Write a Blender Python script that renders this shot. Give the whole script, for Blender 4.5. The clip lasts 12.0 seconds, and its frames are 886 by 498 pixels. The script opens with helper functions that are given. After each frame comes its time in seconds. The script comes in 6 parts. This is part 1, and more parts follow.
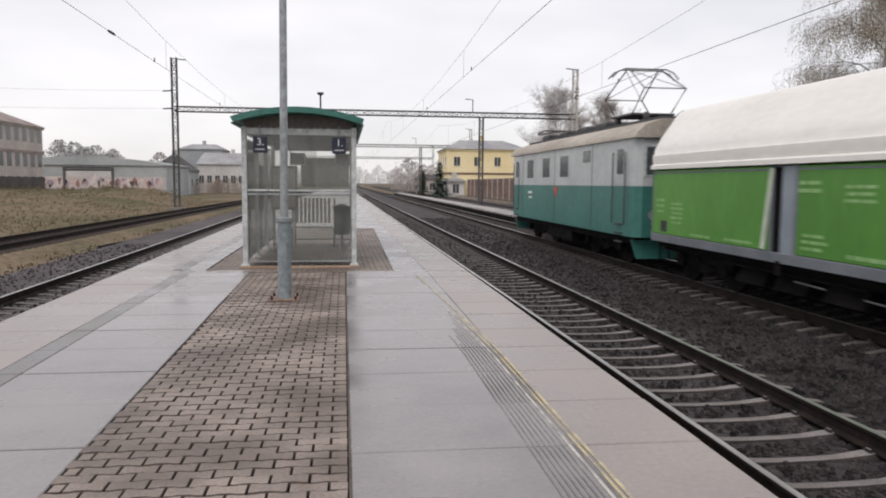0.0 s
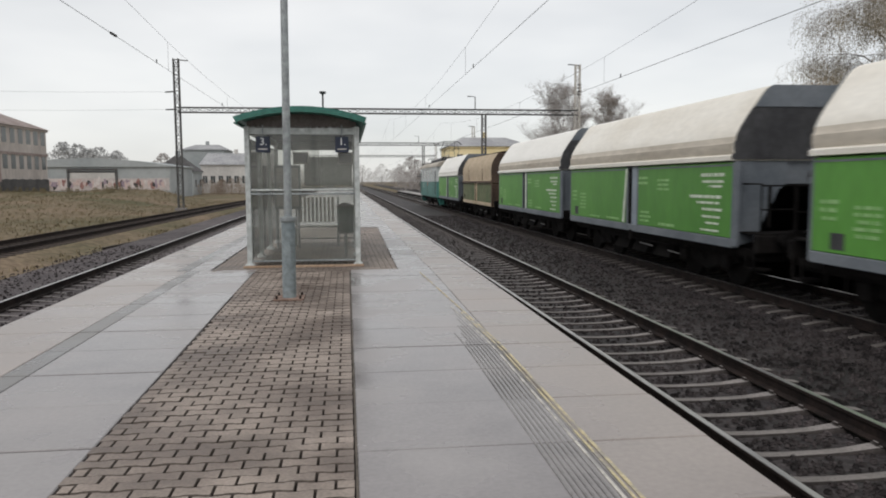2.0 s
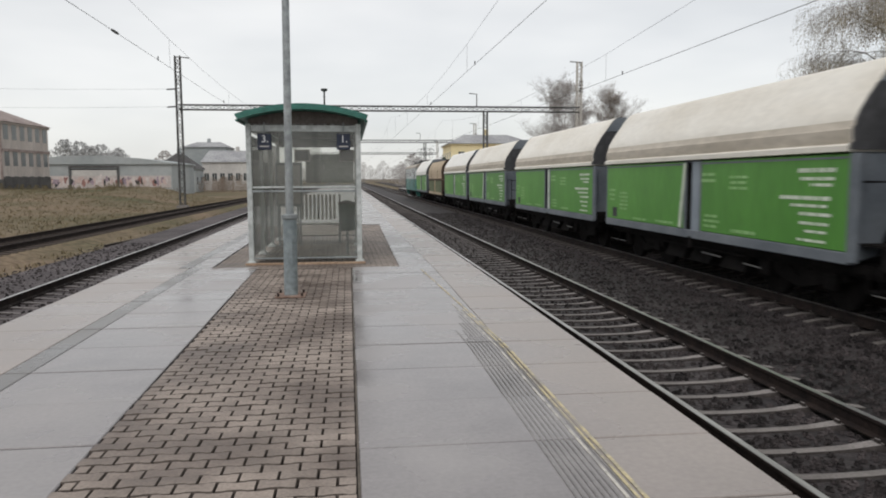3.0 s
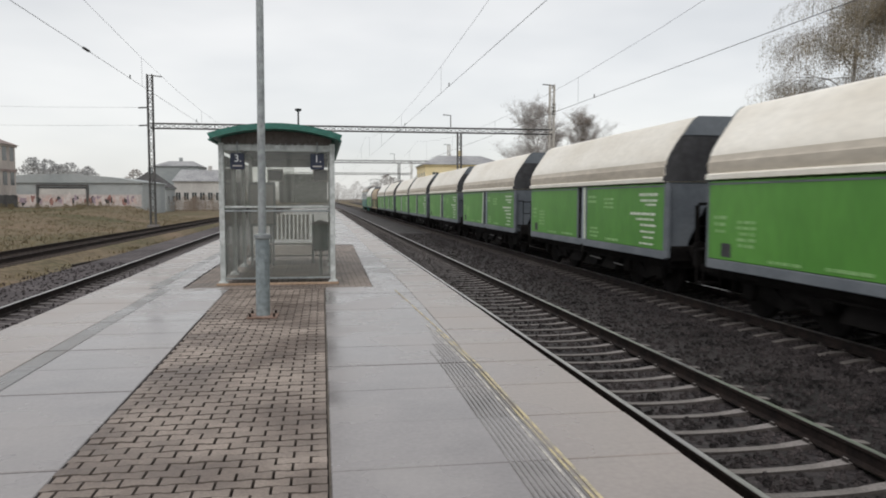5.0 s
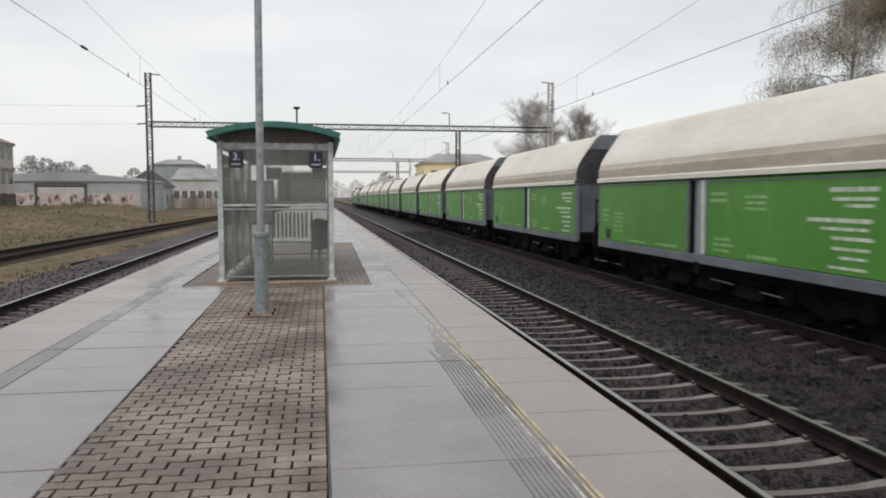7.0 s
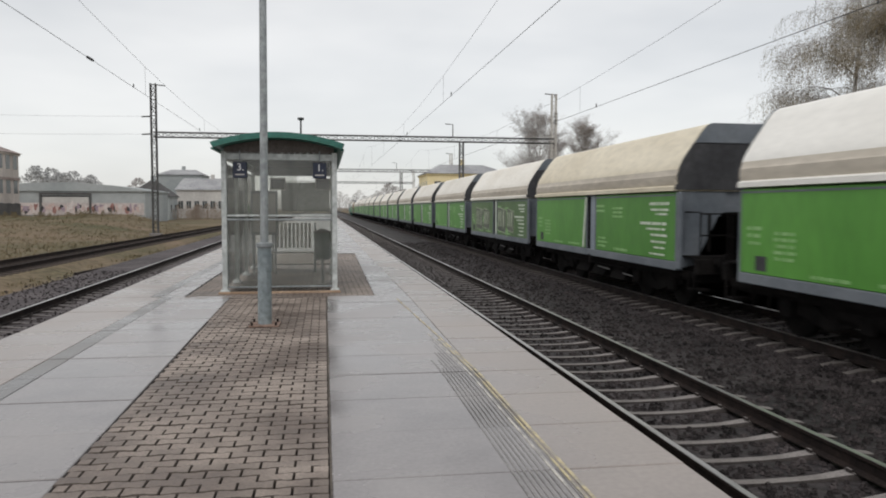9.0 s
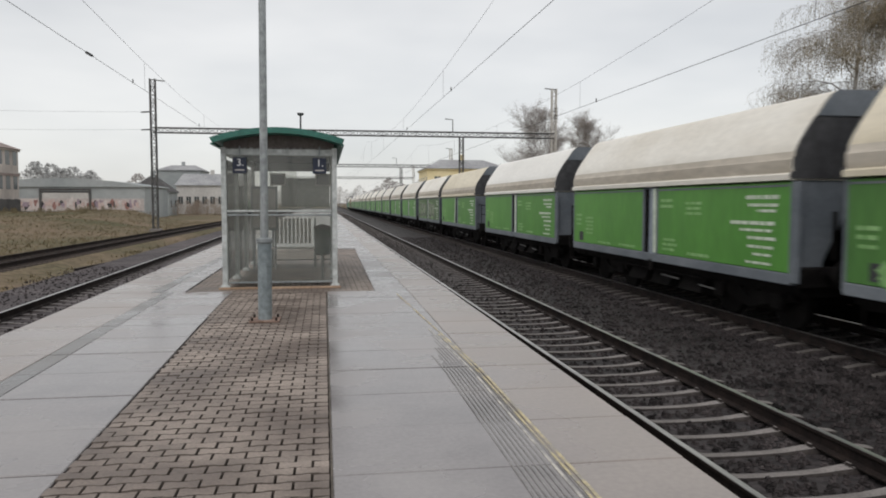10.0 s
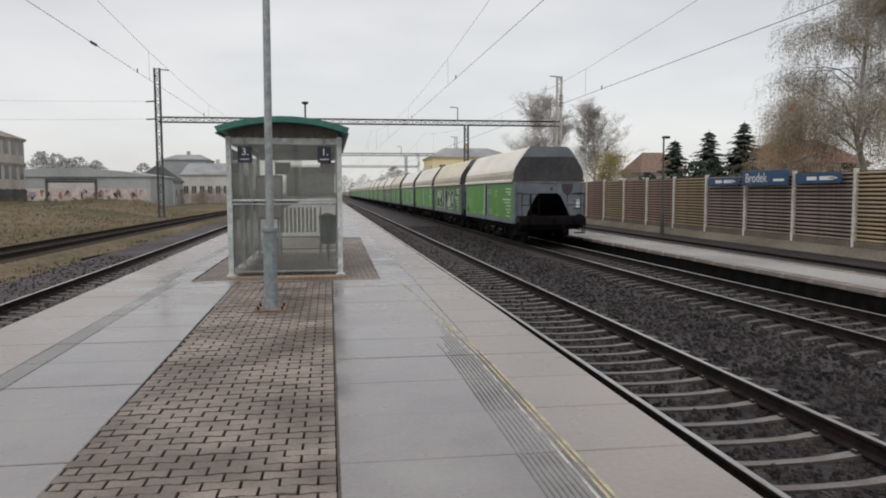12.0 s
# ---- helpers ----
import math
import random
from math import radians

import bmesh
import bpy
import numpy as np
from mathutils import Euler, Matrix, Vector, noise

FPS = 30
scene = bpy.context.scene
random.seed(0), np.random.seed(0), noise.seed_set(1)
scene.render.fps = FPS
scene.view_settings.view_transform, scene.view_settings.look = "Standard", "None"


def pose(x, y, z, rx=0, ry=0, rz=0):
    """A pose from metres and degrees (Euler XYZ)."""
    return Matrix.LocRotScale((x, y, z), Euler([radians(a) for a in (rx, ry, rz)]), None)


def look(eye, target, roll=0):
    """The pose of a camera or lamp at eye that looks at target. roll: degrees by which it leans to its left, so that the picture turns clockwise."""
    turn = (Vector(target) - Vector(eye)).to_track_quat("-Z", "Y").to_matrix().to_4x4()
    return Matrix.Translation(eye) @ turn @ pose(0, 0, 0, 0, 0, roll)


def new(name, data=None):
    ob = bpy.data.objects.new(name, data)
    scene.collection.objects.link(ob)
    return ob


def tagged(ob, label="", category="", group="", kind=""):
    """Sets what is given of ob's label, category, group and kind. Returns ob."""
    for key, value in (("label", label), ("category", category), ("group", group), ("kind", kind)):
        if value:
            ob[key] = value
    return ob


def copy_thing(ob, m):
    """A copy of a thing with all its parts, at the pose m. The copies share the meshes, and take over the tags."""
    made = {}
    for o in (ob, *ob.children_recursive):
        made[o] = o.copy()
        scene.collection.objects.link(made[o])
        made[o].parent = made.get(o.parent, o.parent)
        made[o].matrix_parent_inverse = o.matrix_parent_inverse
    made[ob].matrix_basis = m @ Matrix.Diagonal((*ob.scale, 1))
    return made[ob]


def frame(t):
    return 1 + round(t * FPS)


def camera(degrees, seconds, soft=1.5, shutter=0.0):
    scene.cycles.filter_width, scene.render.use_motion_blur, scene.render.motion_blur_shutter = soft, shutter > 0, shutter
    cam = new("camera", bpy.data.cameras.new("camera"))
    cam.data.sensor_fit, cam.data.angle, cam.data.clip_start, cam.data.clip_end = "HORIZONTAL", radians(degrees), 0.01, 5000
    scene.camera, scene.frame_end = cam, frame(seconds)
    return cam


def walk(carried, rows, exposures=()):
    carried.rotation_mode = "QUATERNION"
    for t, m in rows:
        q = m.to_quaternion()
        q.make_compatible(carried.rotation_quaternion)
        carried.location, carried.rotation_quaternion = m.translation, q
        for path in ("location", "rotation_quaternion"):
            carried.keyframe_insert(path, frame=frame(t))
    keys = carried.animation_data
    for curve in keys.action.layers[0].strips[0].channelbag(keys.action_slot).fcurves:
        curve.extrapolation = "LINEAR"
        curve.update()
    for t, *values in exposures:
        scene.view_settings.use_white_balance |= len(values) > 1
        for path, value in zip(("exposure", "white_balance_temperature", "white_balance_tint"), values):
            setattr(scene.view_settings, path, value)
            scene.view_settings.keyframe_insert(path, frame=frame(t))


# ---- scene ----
cam = camera(62.6, 12.0, soft=1.9, shutter=0.2)
PATH = [
    (0.0, pose(0, 0, 1.52, 84.88, -0.47, -7.03)),
    (0.5, pose(0, 0, 1.52, 84.77, -0.50, -7.40)),
    (1.0, pose(0, 0, 1.52, 84.88, -0.17, -6.33)),
    (1.5, pose(0, 0, 1.52, 84.35, -0.21, -6.81)),
    (2.0, pose(0, 0, 1.52, 84.69, 0.23, -6.78)),
    (2.5, pose(0, 0, 1.52, 84.34, 0.24, -5.96)),
    (3.0, pose(0, 0, 1.52, 84.48, 0.24, -6.66)),
    (3.5, pose(0, 0, 1.52, 85.11, 0.35, -7.79)),
    (5.5, pose(0, 0, 1.52, 86.20, -0.08, -8.73)),
    (6.0, pose(0, 0, 1.52, 86.30, -0.03, -8.53)),
    (6.5, pose(0, 0, 1.52, 86.19, 0.10, -8.61)),
    (7.0, pose(0, 0, 1.52, 85.93, 0.01, -8.80)),
    (9.0, pose(0, 0, 1.52, 86.78, -0.15, -8.54)),
    (9.5, pose(0, 0, 1.52, 86.59, -0.13, -8.51)),
    (10.0, pose(0, 0, 1.52, 86.40, -0.06, -8.54)),
    (10.5, pose(0, 0, 1.52, 86.13, -0.04, -8.45)),
    (11.0, pose(0, 0, 1.52, 85.74, 0.00, -8.25)),
    (11.5, pose(0, 0, 1.52, 85.42, 0.14, -8.33)),
    (12.0, pose(0, 0, 1.52, 85.50, 0.15, -8.14)),
]
walk(cam, PATH, exposures=[(0, 0.15, 6540, 15), (0.5, 0.04, 6530, 13.5), (1.5, 0.01, 6500, 10), (3.5, 0.02, 6500, 10), (6.5, 0.03, 6500, 10), (9.5, -0.04, 6500, 10), (12, -0.13, 6500, 11)])

# ---- world and light: closed overcast sky ----
world = bpy.data.worlds.new("overcast_sky")
scene.world = world
world.use_nodes = True
wt = world.node_tree
wt.nodes.clear()
w_out = wt.nodes.new("ShaderNodeOutputWorld")
w_bg = wt.nodes.new("ShaderNodeBackground")
w_sky = wt.nodes.new("ShaderNodeTexSky")
w_sky.sky_type = "NISHITA"
w_sky.sun_disc = False
w_sky.sun_elevation = radians(48)
w_sky.sun_rotation = radians(213)
w_co = wt.nodes.new("ShaderNodeTexCoord")
w_map = wt.nodes.new("ShaderNodeMapping")
w_map.inputs["Scale"].default_value = (1.0, 1.0, 3.2)
w_noise = wt.nodes.new("ShaderNodeTexNoise")
w_noise.inputs["Scale"].default_value = 2.1
w_noise.inputs["Detail"].default_value = 4.0
w_noise.inputs["Roughness"].default_value = 0.5
w_ramp = wt.nodes.new("ShaderNodeValToRGB")
w_ramp.color_ramp.elements[0].position = 0.30
w_ramp.color_ramp.elements[0].color = (0.645, 0.65, 0.65, 1)
w_ramp.color_ramp.elements[1].position = 0.66
w_ramp.color_ramp.elements[1].color = (0.845, 0.835, 0.815, 1)
w_mix = wt.nodes.new("ShaderNodeMixRGB")
w_mix.inputs[0].default_value = 0.02
for a, b in ((w_co.outputs["Generated"], w_map.inputs[0]), (w_map.outputs[0], w_noise.inputs["Vector"]),
             (w_noise.outputs["Fac"], w_ramp.inputs[0]), (w_ramp.outputs[0], w_mix.inputs[1]),
             (w_sky.outputs[0], w_mix.inputs[2]), (w_mix.outputs[0], w_bg.inputs[0]), (w_bg.outputs[0], w_out.inputs[0])):
    wt.links.new(a, b)
w_bg.inputs[1].default_value = 1.0
sun = new("sun", bpy.data.lights.new("sun", "SUN"))
sun.data.energy = 0.85
sun.data.angle = radians(25)
sun.data.color = (1.0, 0.97, 0.93)
sun.matrix_world = look((0, 0, 0), (0.38, 0.58, -0.77))


# ---- materials ----
def mat(name, c1, c2, scale=1.0, rough=0.8, bump=0.0, metal=0.0, fine=10.0, grain=0.25, vary=0.0, wet=0.0, stretch=(1, 1, 1), dist=0.01, lo=0.35, hi=0.65, spec=0.5, world=False):
    m = bpy.data.materials.new(name)
    m.use_nodes = True
    nt = m.node_tree
    n, l = nt.nodes, nt.links
    p = n["Principled BSDF"]
    co = n.new("ShaderNodeTexCoord")
    mp = n.new("ShaderNodeMapping")
    mp.inputs["Scale"].default_value = stretch
    # small loose pieces share one stain pattern that runs across them
    where = n.new("ShaderNodeNewGeometry").outputs["Position"] if world else co.outputs["Object"]
    l.new(where, mp.inputs[0])
    big = n.new("ShaderNodeTexNoise")
    big.inputs["Scale"].default_value = scale
    big.inputs["Detail"].default_value = 5
    sm = n.new("ShaderNodeTexNoise")
    sm.inputs["Scale"].default_value = scale * fine
    sm.inputs["Detail"].default_value = 3
    l.new(mp.outputs[0], big.inputs["Vector"])
    l.new(mp.outputs[0], sm.inputs["Vector"])
    ramp = n.new("ShaderNodeValToRGB")
    ramp.color_ramp.elements[0].position, ramp.color_ramp.elements[1].position = lo, hi
    ramp.color_ramp.elements[0].color, ramp.color_ramp.elements[1].color = (*c1, 1), (*c2, 1)
    l.new(big.outputs["Fac"], ramp.inputs[0])
    gr = n.new("ShaderNodeMapRange")
    gr.inputs[1].default_value, gr.inputs[2].default_value = 0.3, 0.7
    gr.inputs[3].default_value, gr.inputs[4].default_value = 1 - grain, 1 + grain
    l.new(sm.outputs["Fac"], gr.inputs[0])
    mul = n.new("ShaderNodeMixRGB")
    mul.blend_type = "MULTIPLY"
    mul.inputs[0].default_value = 1
    l.new(ramp.outputs[0], mul.inputs[1])
    l.new(gr.outputs[0], mul.inputs[2])
    last = mul
    if vary:
        oi = n.new("ShaderNodeObjectInfo")
        geo = n.new("ShaderNodeNewGeometry")
        add = n.new("ShaderNodeMath")
        add.operation = "ADD"
        l.new(oi.outputs["Random"], add.inputs[0])
        l.new(geo.outputs["Random Per Island"], add.inputs[1])
        vr = n.new("ShaderNodeMapRange")
        vr.inputs[2].default_value = 2.0
        vr.inputs[3].default_value, vr.inputs[4].default_value = 1 - vary, 1 + vary
        l.new(add.outputs[0], vr.inputs[0])
        m2 = n.new("ShaderNodeMixRGB")
        m2.blend_type = "MULTIPLY"
        m2.inputs[0].default_value = 1
        l.new(mul.outputs[0], m2.inputs[1])
        l.new(vr.outputs[0], m2.inputs[2])
        last = m2
    l.new(last.outputs[0], p.inputs["Base Color"])
    p.inputs["Metallic"].default_value = metal
    p.inputs["Roughness"].default_value = rough
    p.inputs["Specular IOR Level"].default_value = spec
    if wet:
        rr = n.new("ShaderNodeMapRange")
        rr.inputs[1].default_value, rr.inputs[2].default_value = 0.35, 0.65
        rr.inputs[3].default_value, rr.inputs[4].default_value = rough - wet, rough + wet * 0.6
        l.new(big.outputs["Fac"], rr.inputs[0])
        l.new(rr.outputs[0], p.inputs["Roughness"])
    if bump:
        bp = n.new("ShaderNodeBump")
        bp.inputs["Strength"].default_value = bump
        bp.inputs["Distance"].default_value = dist
        l.new(sm.outputs["Fac"], bp.inputs["Height"])
        l.new(bp.outputs[0], p.inputs["Normal"])
    return m


def glass(name, tint, rough=0.05, see=0.8):
    m = bpy.data.materials.new(name)
    m.use_nodes = True
    n, l = m.node_tree.nodes, m.node_tree.links
    out = n["Material Output"]
    n.remove(n["Principled BSDF"])
    tr = n.new("ShaderNodeBsdfTransparent")
    tr.inputs[0].default_value = (*tint, 1)
    gl = n.new("ShaderNodeBsdfGlossy")
    gl.inputs["Roughness"].default_value = rough
    df = n.new("ShaderNodeBsdfDiffuse")
    df.inputs[0].default_value = (0.50, 0.51, 0.48, 1)
    fr = n.new("ShaderNodeFresnel")
    fr.inputs[0].default_value = 1.45
    mx0, mx = n.new("ShaderNodeMixShader"), n.new("ShaderNodeMixShader")
    co, no, mr = n.new("ShaderNodeTexCoord"), n.new("ShaderNodeTexNoise"), n.new("ShaderNodeMapRange")
    no.inputs["Scale"].default_value = 1.6
    mr.inputs[1].default_value, mr.inputs[2].default_value = 0.3, 0.7
    mr.inputs[3].default_value, mr.inputs[4].default_value = 1 - see - 0.05, 1 - see + 0.06
    l.new(co.outputs["Object"], no.inputs["Vector"])
    l.new(no.outputs["Fac"], mr.inputs[0])
    l.new(mr.outputs[0], mx0.inputs[0])
    l.new(tr.outputs[0], mx0.inputs[1])
    l.new(df.outputs[0], mx0.inputs[2])
    l.new(fr.outputs[0], mx.inputs[0])
    l.new(mx0.outputs[0], mx.inputs[1])
    l.new(gl.outputs[0], mx.inputs[2])
    l.new(mx.outputs[0], out.inputs[0])
    return m


M_SLAB = mat("wet_concrete_slab", (0.182, 0.168, 0.168), (0.312, 0.290, 0.287), 0.75, 0.28, 0.1, grain=0.08, fine=40, vary=0.07, wet=0.14)
M_EDGE = mat("beige_edge_slab", (0.235, 0.203, 0.187), (0.345, 0.302, 0.279), 0.6, 0.32, 0.15, grain=0.08, fine=40, vary=0.05, wet=0.12)
M_JOINT = mat("joint_dirt", (0.07, 0.06, 0.05), (0.12, 0.10, 0.08), 3, 0.95, 0.3)
M_SOIL = mat("dark_joint_soil", (0.085, 0.070, 0.061), (0.13, 0.108, 0.094), 3, 0.95, 0.3, spec=0.2)
M_PAVER = mat("brown_grey_paver", (0.125, 0.095, 0.078), (0.285, 0.235, 0.200), 1.1, 0.6, 0.45, fine=45, grain=0.2, vary=0.26, wet=0.12, dist=0.004, lo=0.38, hi=0.6, world=True)
M_GROOVE = mat("worn_tactile_groove", (0.16, 0.152, 0.147), (0.26, 0.247, 0.24), 2.5, 0.7, 0.2, grain=0.2)
M_GUTTER = mat("damp_stained_slab", (0.105, 0.099, 0.098), (0.19, 0.18, 0.174), 0.8, 0.32, 0.2, grain=0.1, fine=30, vary=0.05, wet=0.15)
# near-black: the shadow under the slab overhang is put into the colour
M_WALL = mat("shaded_platform_wall", (0.012, 0.011, 0.0105), (0.025, 0.022, 0.021), 2, 0.9, 0.2, spec=0.1)
M_STEEL = mat("weathered_dark_steel", (0.075, 0.075, 0.075), (0.14, 0.135, 0.13), 1.5, 0.65, 0.1, metal=0.2)
M_SLATBACK = mat("barrier_backing", (0.035, 0.026, 0.024), (0.06, 0.045, 0.04), 0.25, 0.9)
M_OLDRENDER = mat("weathered_beige_render", (0.36, 0.32, 0.295), (0.52, 0.475, 0.44), 0.25, 0.9, 0.2, grain=0.15, stretch=(1, 1, 0.3))
M_OLDROOF = mat("faded_red_grey_roof", (0.22, 0.17, 0.155), (0.32, 0.26, 0.24), 0.5, 0.8, 0.2)
M_WORNWHITE = mat("worn_pale_line", (0.52, 0.49, 0.44), (0.30, 0.285, 0.27), 5.0, 0.6, 0.2, lo=0.42, hi=0.58)
M_RED = mat("red_enamel", (0.45, 0.07, 0.045), (0.55, 0.12, 0.08), 3, 0.5)
M_DARKROOF = mat("dark_slate_roof", (0.05, 0.048, 0.048), (0.09, 0.085, 0.083), 0.6, 0.8, 0.2)
# darker copy of the sleeper concrete, with the train's shade in it
M_SLEEPER2 = mat("train_shaded_sleeper", (0.078, 0.069, 0.064), (0.15, 0.136, 0.127), 2.0, 0.8, 0.3, vary=0.2, fine=20, spec=0.2)
M_RUSTPLATE = mat("rusty_plate", (0.16, 0.10, 0.075), (0.28, 0.19, 0.15), 6, 0.85, 0.2)
M_VERGE = mat("tan_verge_gravel", (0.12, 0.10, 0.078), (0.195, 0.168, 0.132), 0.4, 0.95, 0.5, fine=30, grain=0.25)
M_YELLOW = mat("worn_yellow_paint", (0.52, 0.445, 0.27), (0.31, 0.285, 0.25), 5.0, 0.6, 0.2, grain=0.2, lo=0.42, hi=0.58)
# shade on the sleeper flanks, put into a near-black colour
M_FLANK = mat("sleeper_flank_grime", (0.028, 0.024, 0.023), (0.06, 0.052, 0.049), 3.0, 0.9, 0.3, spec=0.1)
M_BALLAST = mat("ballast_gravel", (0.021, 0.0174, 0.0182), (0.050, 0.0415, 0.0423), 0.5, 0.7, 1.0, fine=30, grain=0.6, dist=0.05, spec=0.35)
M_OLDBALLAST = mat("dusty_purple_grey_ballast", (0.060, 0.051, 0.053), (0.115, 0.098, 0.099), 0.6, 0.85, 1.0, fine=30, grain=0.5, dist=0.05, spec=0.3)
M_STONE = mat("crushed_stone", (0.009, 0.0075, 0.0077), (0.062, 0.052, 0.052), 3.0, 0.75, 0.4, vary=0.85, spec=0.2)
M_SLEEPER = mat("weathered_concrete_sleeper", (0.15, 0.134, 0.127), (0.25, 0.227, 0.216), 2.0, 0.75, 0.3, vary=0.15, fine=20)
M_RUST = mat("rusty_rail_steel", (0.014, 0.011, 0.0105), (0.032, 0.023, 0.02), 4.0, 0.8, 0.2, spec=0.15)
M_SHINE = mat("polished_rail_head", (0.44, 0.43, 0.42), (0.58, 0.57, 0.56), 2.0, 0.35, 0.0, metal=0.9, stretch=(1, 0.1, 1))
M_GRASS = mat("dry_grass_soil", (0.105, 0.098, 0.055), (0.205, 0.152, 0.105), 0.11, 0.95, 0.8, fine=40, grain=0.35, dist=0.08, spec=0.15)
M_BLADE = mat("grass_blade", (0.155, 0.132, 0.076), (0.25, 0.198, 0.132), 0.12, 0.9, 0, vary=0.25, spec=0.1)
M_OLDPLAT = mat("old_platform_gravel", (0.28, 0.265, 0.255), (0.38, 0.365, 0.35), 0.3, 0.9, 0.4, fine=60, grain=0.15)
M_GREEN = mat("wagon_green_paint", (0.075, 0.24, 0.034), (0.103, 0.30, 0.048), 0.7, 0.5, 0.05, grain=0.08, fine=12, vary=0.14, stretch=(1, 1, 0.35))
M_CREAM = mat("wagon_cream_lid", (0.72, 0.67, 0.58), (0.90, 0.87, 0.80), 0.7, 0.55, 0.05, grain=0.05, fine=15, vary=0.13, stretch=(1, 0.4, 1))
M_GREENDARK = mat("dull_dark_green_paint", (0.045, 0.140, 0.028), (0.075, 0.20, 0.040), 0.7, 0.6, 0.05, grain=0.12, fine=10, stretch=(1, 1, 0.35))
M_GREENGREY = mat("greyed_green_paint", (0.085, 0.155, 0.060), (0.135, 0.205, 0.095), 0.7, 0.65, 0.05, grain=0.15, fine=8, stretch=(1, 1, 0.35))
M_LIDWHITE = mat("clean_white_lid", (0.78, 0.76, 0.71), (0.88, 0.86, 0.81), 0.7, 0.5, 0.05, grain=0.04, fine=15, stretch=(1, 0.4, 1))
M_LIDTAN = mat("yellowed_lid", (0.58, 0.51, 0.38), (0.74, 0.67, 0.53), 0.6, 0.6, 0.05, grain=0.08, fine=12, stretch=(1, 0.4, 1))
M_LIDSKIRT = mat("dirty_lid_skirt", (0.45, 0.40, 0.33), (0.62, 0.565, 0.485), 0.8, 0.7, 0.05, grain=0.12, fine=12, stretch=(1, 0.3, 1))
M_SILL = mat("wagon_slate_grey", (0.115, 0.132, 0.152), (0.175, 0.193, 0.212), 1.2, 0.6, 0.1, grain=0.1, vary=0.06)
M_BAY = mat("pale_blue_grey_bay", (0.19, 0.225, 0.265), (0.29, 0.33, 0.37), 1.5, 0.6, 0.1, grain=0.12, vary=0.08, stretch=(1, 1, 0.3))
M_ENDDARK = mat("wagon_dark_end_panel", (0.032, 0.032, 0.035), (0.062, 0.062, 0.065), 0.9, 0.7, 0.1)
# grimy running gear, with the shade of undersides and recesses in its near-black
M_UNDER = mat("grimy_gear_and_shade", (0.006, 0.0055, 0.0055), (0.014, 0.0125, 0.012), 3.0, 0.85, 0.2, spec=0.06)
M_MARK = mat("white_stencil_paint", (0.50, 0.57, 0.45), (0.66, 0.71, 0.61), 6, 0.6)
M_FADEMARK = mat("faded_stencil_paint", (0.20, 0.40, 0.13), (0.30, 0.50, 0.22), 8, 0.6)
M_SPRAYPALE = mat("pale_spray_paint", (0.46, 0.50, 0.42), (0.66, 0.68, 0.60), 4, 0.6)
M_SPRAYGREY = mat("dark_grey_spray_paint", (0.07, 0.085, 0.065), (0.15, 0.16, 0.125), 2, 0.65)
M_SPRAYDULL = mat("dull_pale_spray_paint", (0.26, 0.32, 0.21), (0.38, 0.42, 0.31), 3, 0.65)
M_OLDGREEN = mat("faded_rusty_green", (0.085, 0.118, 0.052), (0.145, 0.155, 0.082), 0.6, 0.75, 0.2, grain=0.25, fine=8)
M_OLDTAN = mat("rust_stained_tan_lid", (0.40, 0.315, 0.215), (0.52, 0.42, 0.30), 0.7, 0.8, 0.15, grain=0.15, fine=8)
M_OLDBROWN = mat("rust_brown_end", (0.06, 0.04, 0.03), (0.11, 0.073, 0.052), 0.9, 0.85, 0.2, grain=0.2)
M_TEAL = mat("locomotive_teal_paint", (0.035, 0.155, 0.135), (0.05, 0.195, 0.165), 0.6, 0.45, 0.05, grain=0.1, fine=8)
M_LGREY = mat("locomotive_pale_grey_paint", (0.43, 0.46, 0.46), (0.53, 0.56, 0.55), 0.6, 0.5, 0.05, grain=0.07, fine=8)
M_LROOF = mat("locomotive_cream_roof", (0.33, 0.29, 0.24), (0.46, 0.42, 0.36), 0.8, 0.7, 0.1, grain=0.15, stretch=(1, 0.3, 1))
M_DARK = mat("dark_metal", (0.035, 0.035, 0.037), (0.06, 0.06, 0.062), 3, 0.6, 0.1)
M_WIN = mat("dark_window_glass", (0.05, 0.06, 0.065), (0.08, 0.09, 0.095), 1, 0.12)
M_GALV = mat("galvanised_steel", (0.24, 0.26, 0.27), (0.34, 0.36, 0.365), 1.5, 0.55, 0.1, metal=0.3)
M_POLEBASE = mat("blue_grey_pole_base", (0.20, 0.235, 0.25), (0.28, 0.315, 0.325), 1.5, 0.6, 0.1, metal=0.2)
M_FRAME = mat("pale_shelter_frame", (0.43, 0.455, 0.45), (0.54, 0.56, 0.55), 1.2, 0.5, 0.05)
M_ROOFG = mat("green_shelter_roof", (0.022, 0.12, 0.095), (0.04, 0.165, 0.13), 1.2, 0.45, 0.05)
M_NAVY = mat("navy_sign", (0.012, 0.018, 0.04), (0.02, 0.028, 0.06), 2, 0.4)
M_WHITE = mat("white_lettering", (0.75, 0.76, 0.76), (0.82, 0.82, 0.82), 4, 0.5)
M_BLUE = mat("blue_station_sign", (0.015, 0.055, 0.13), (0.025, 0.075, 0.165), 2, 0.4)
M_SLAT = mat("reddish_barrier_slat", (0.30, 0.195, 0.155), (0.41, 0.28, 0.22), 0.4, 0.8, 0.2, vary=0.08, fine=12)
M_SLATGREY = mat("grey_brown_barrier_slat", (0.25, 0.19, 0.165), (0.37, 0.29, 0.245), 0.4, 0.8, 0.2, vary=0.08, fine=12)
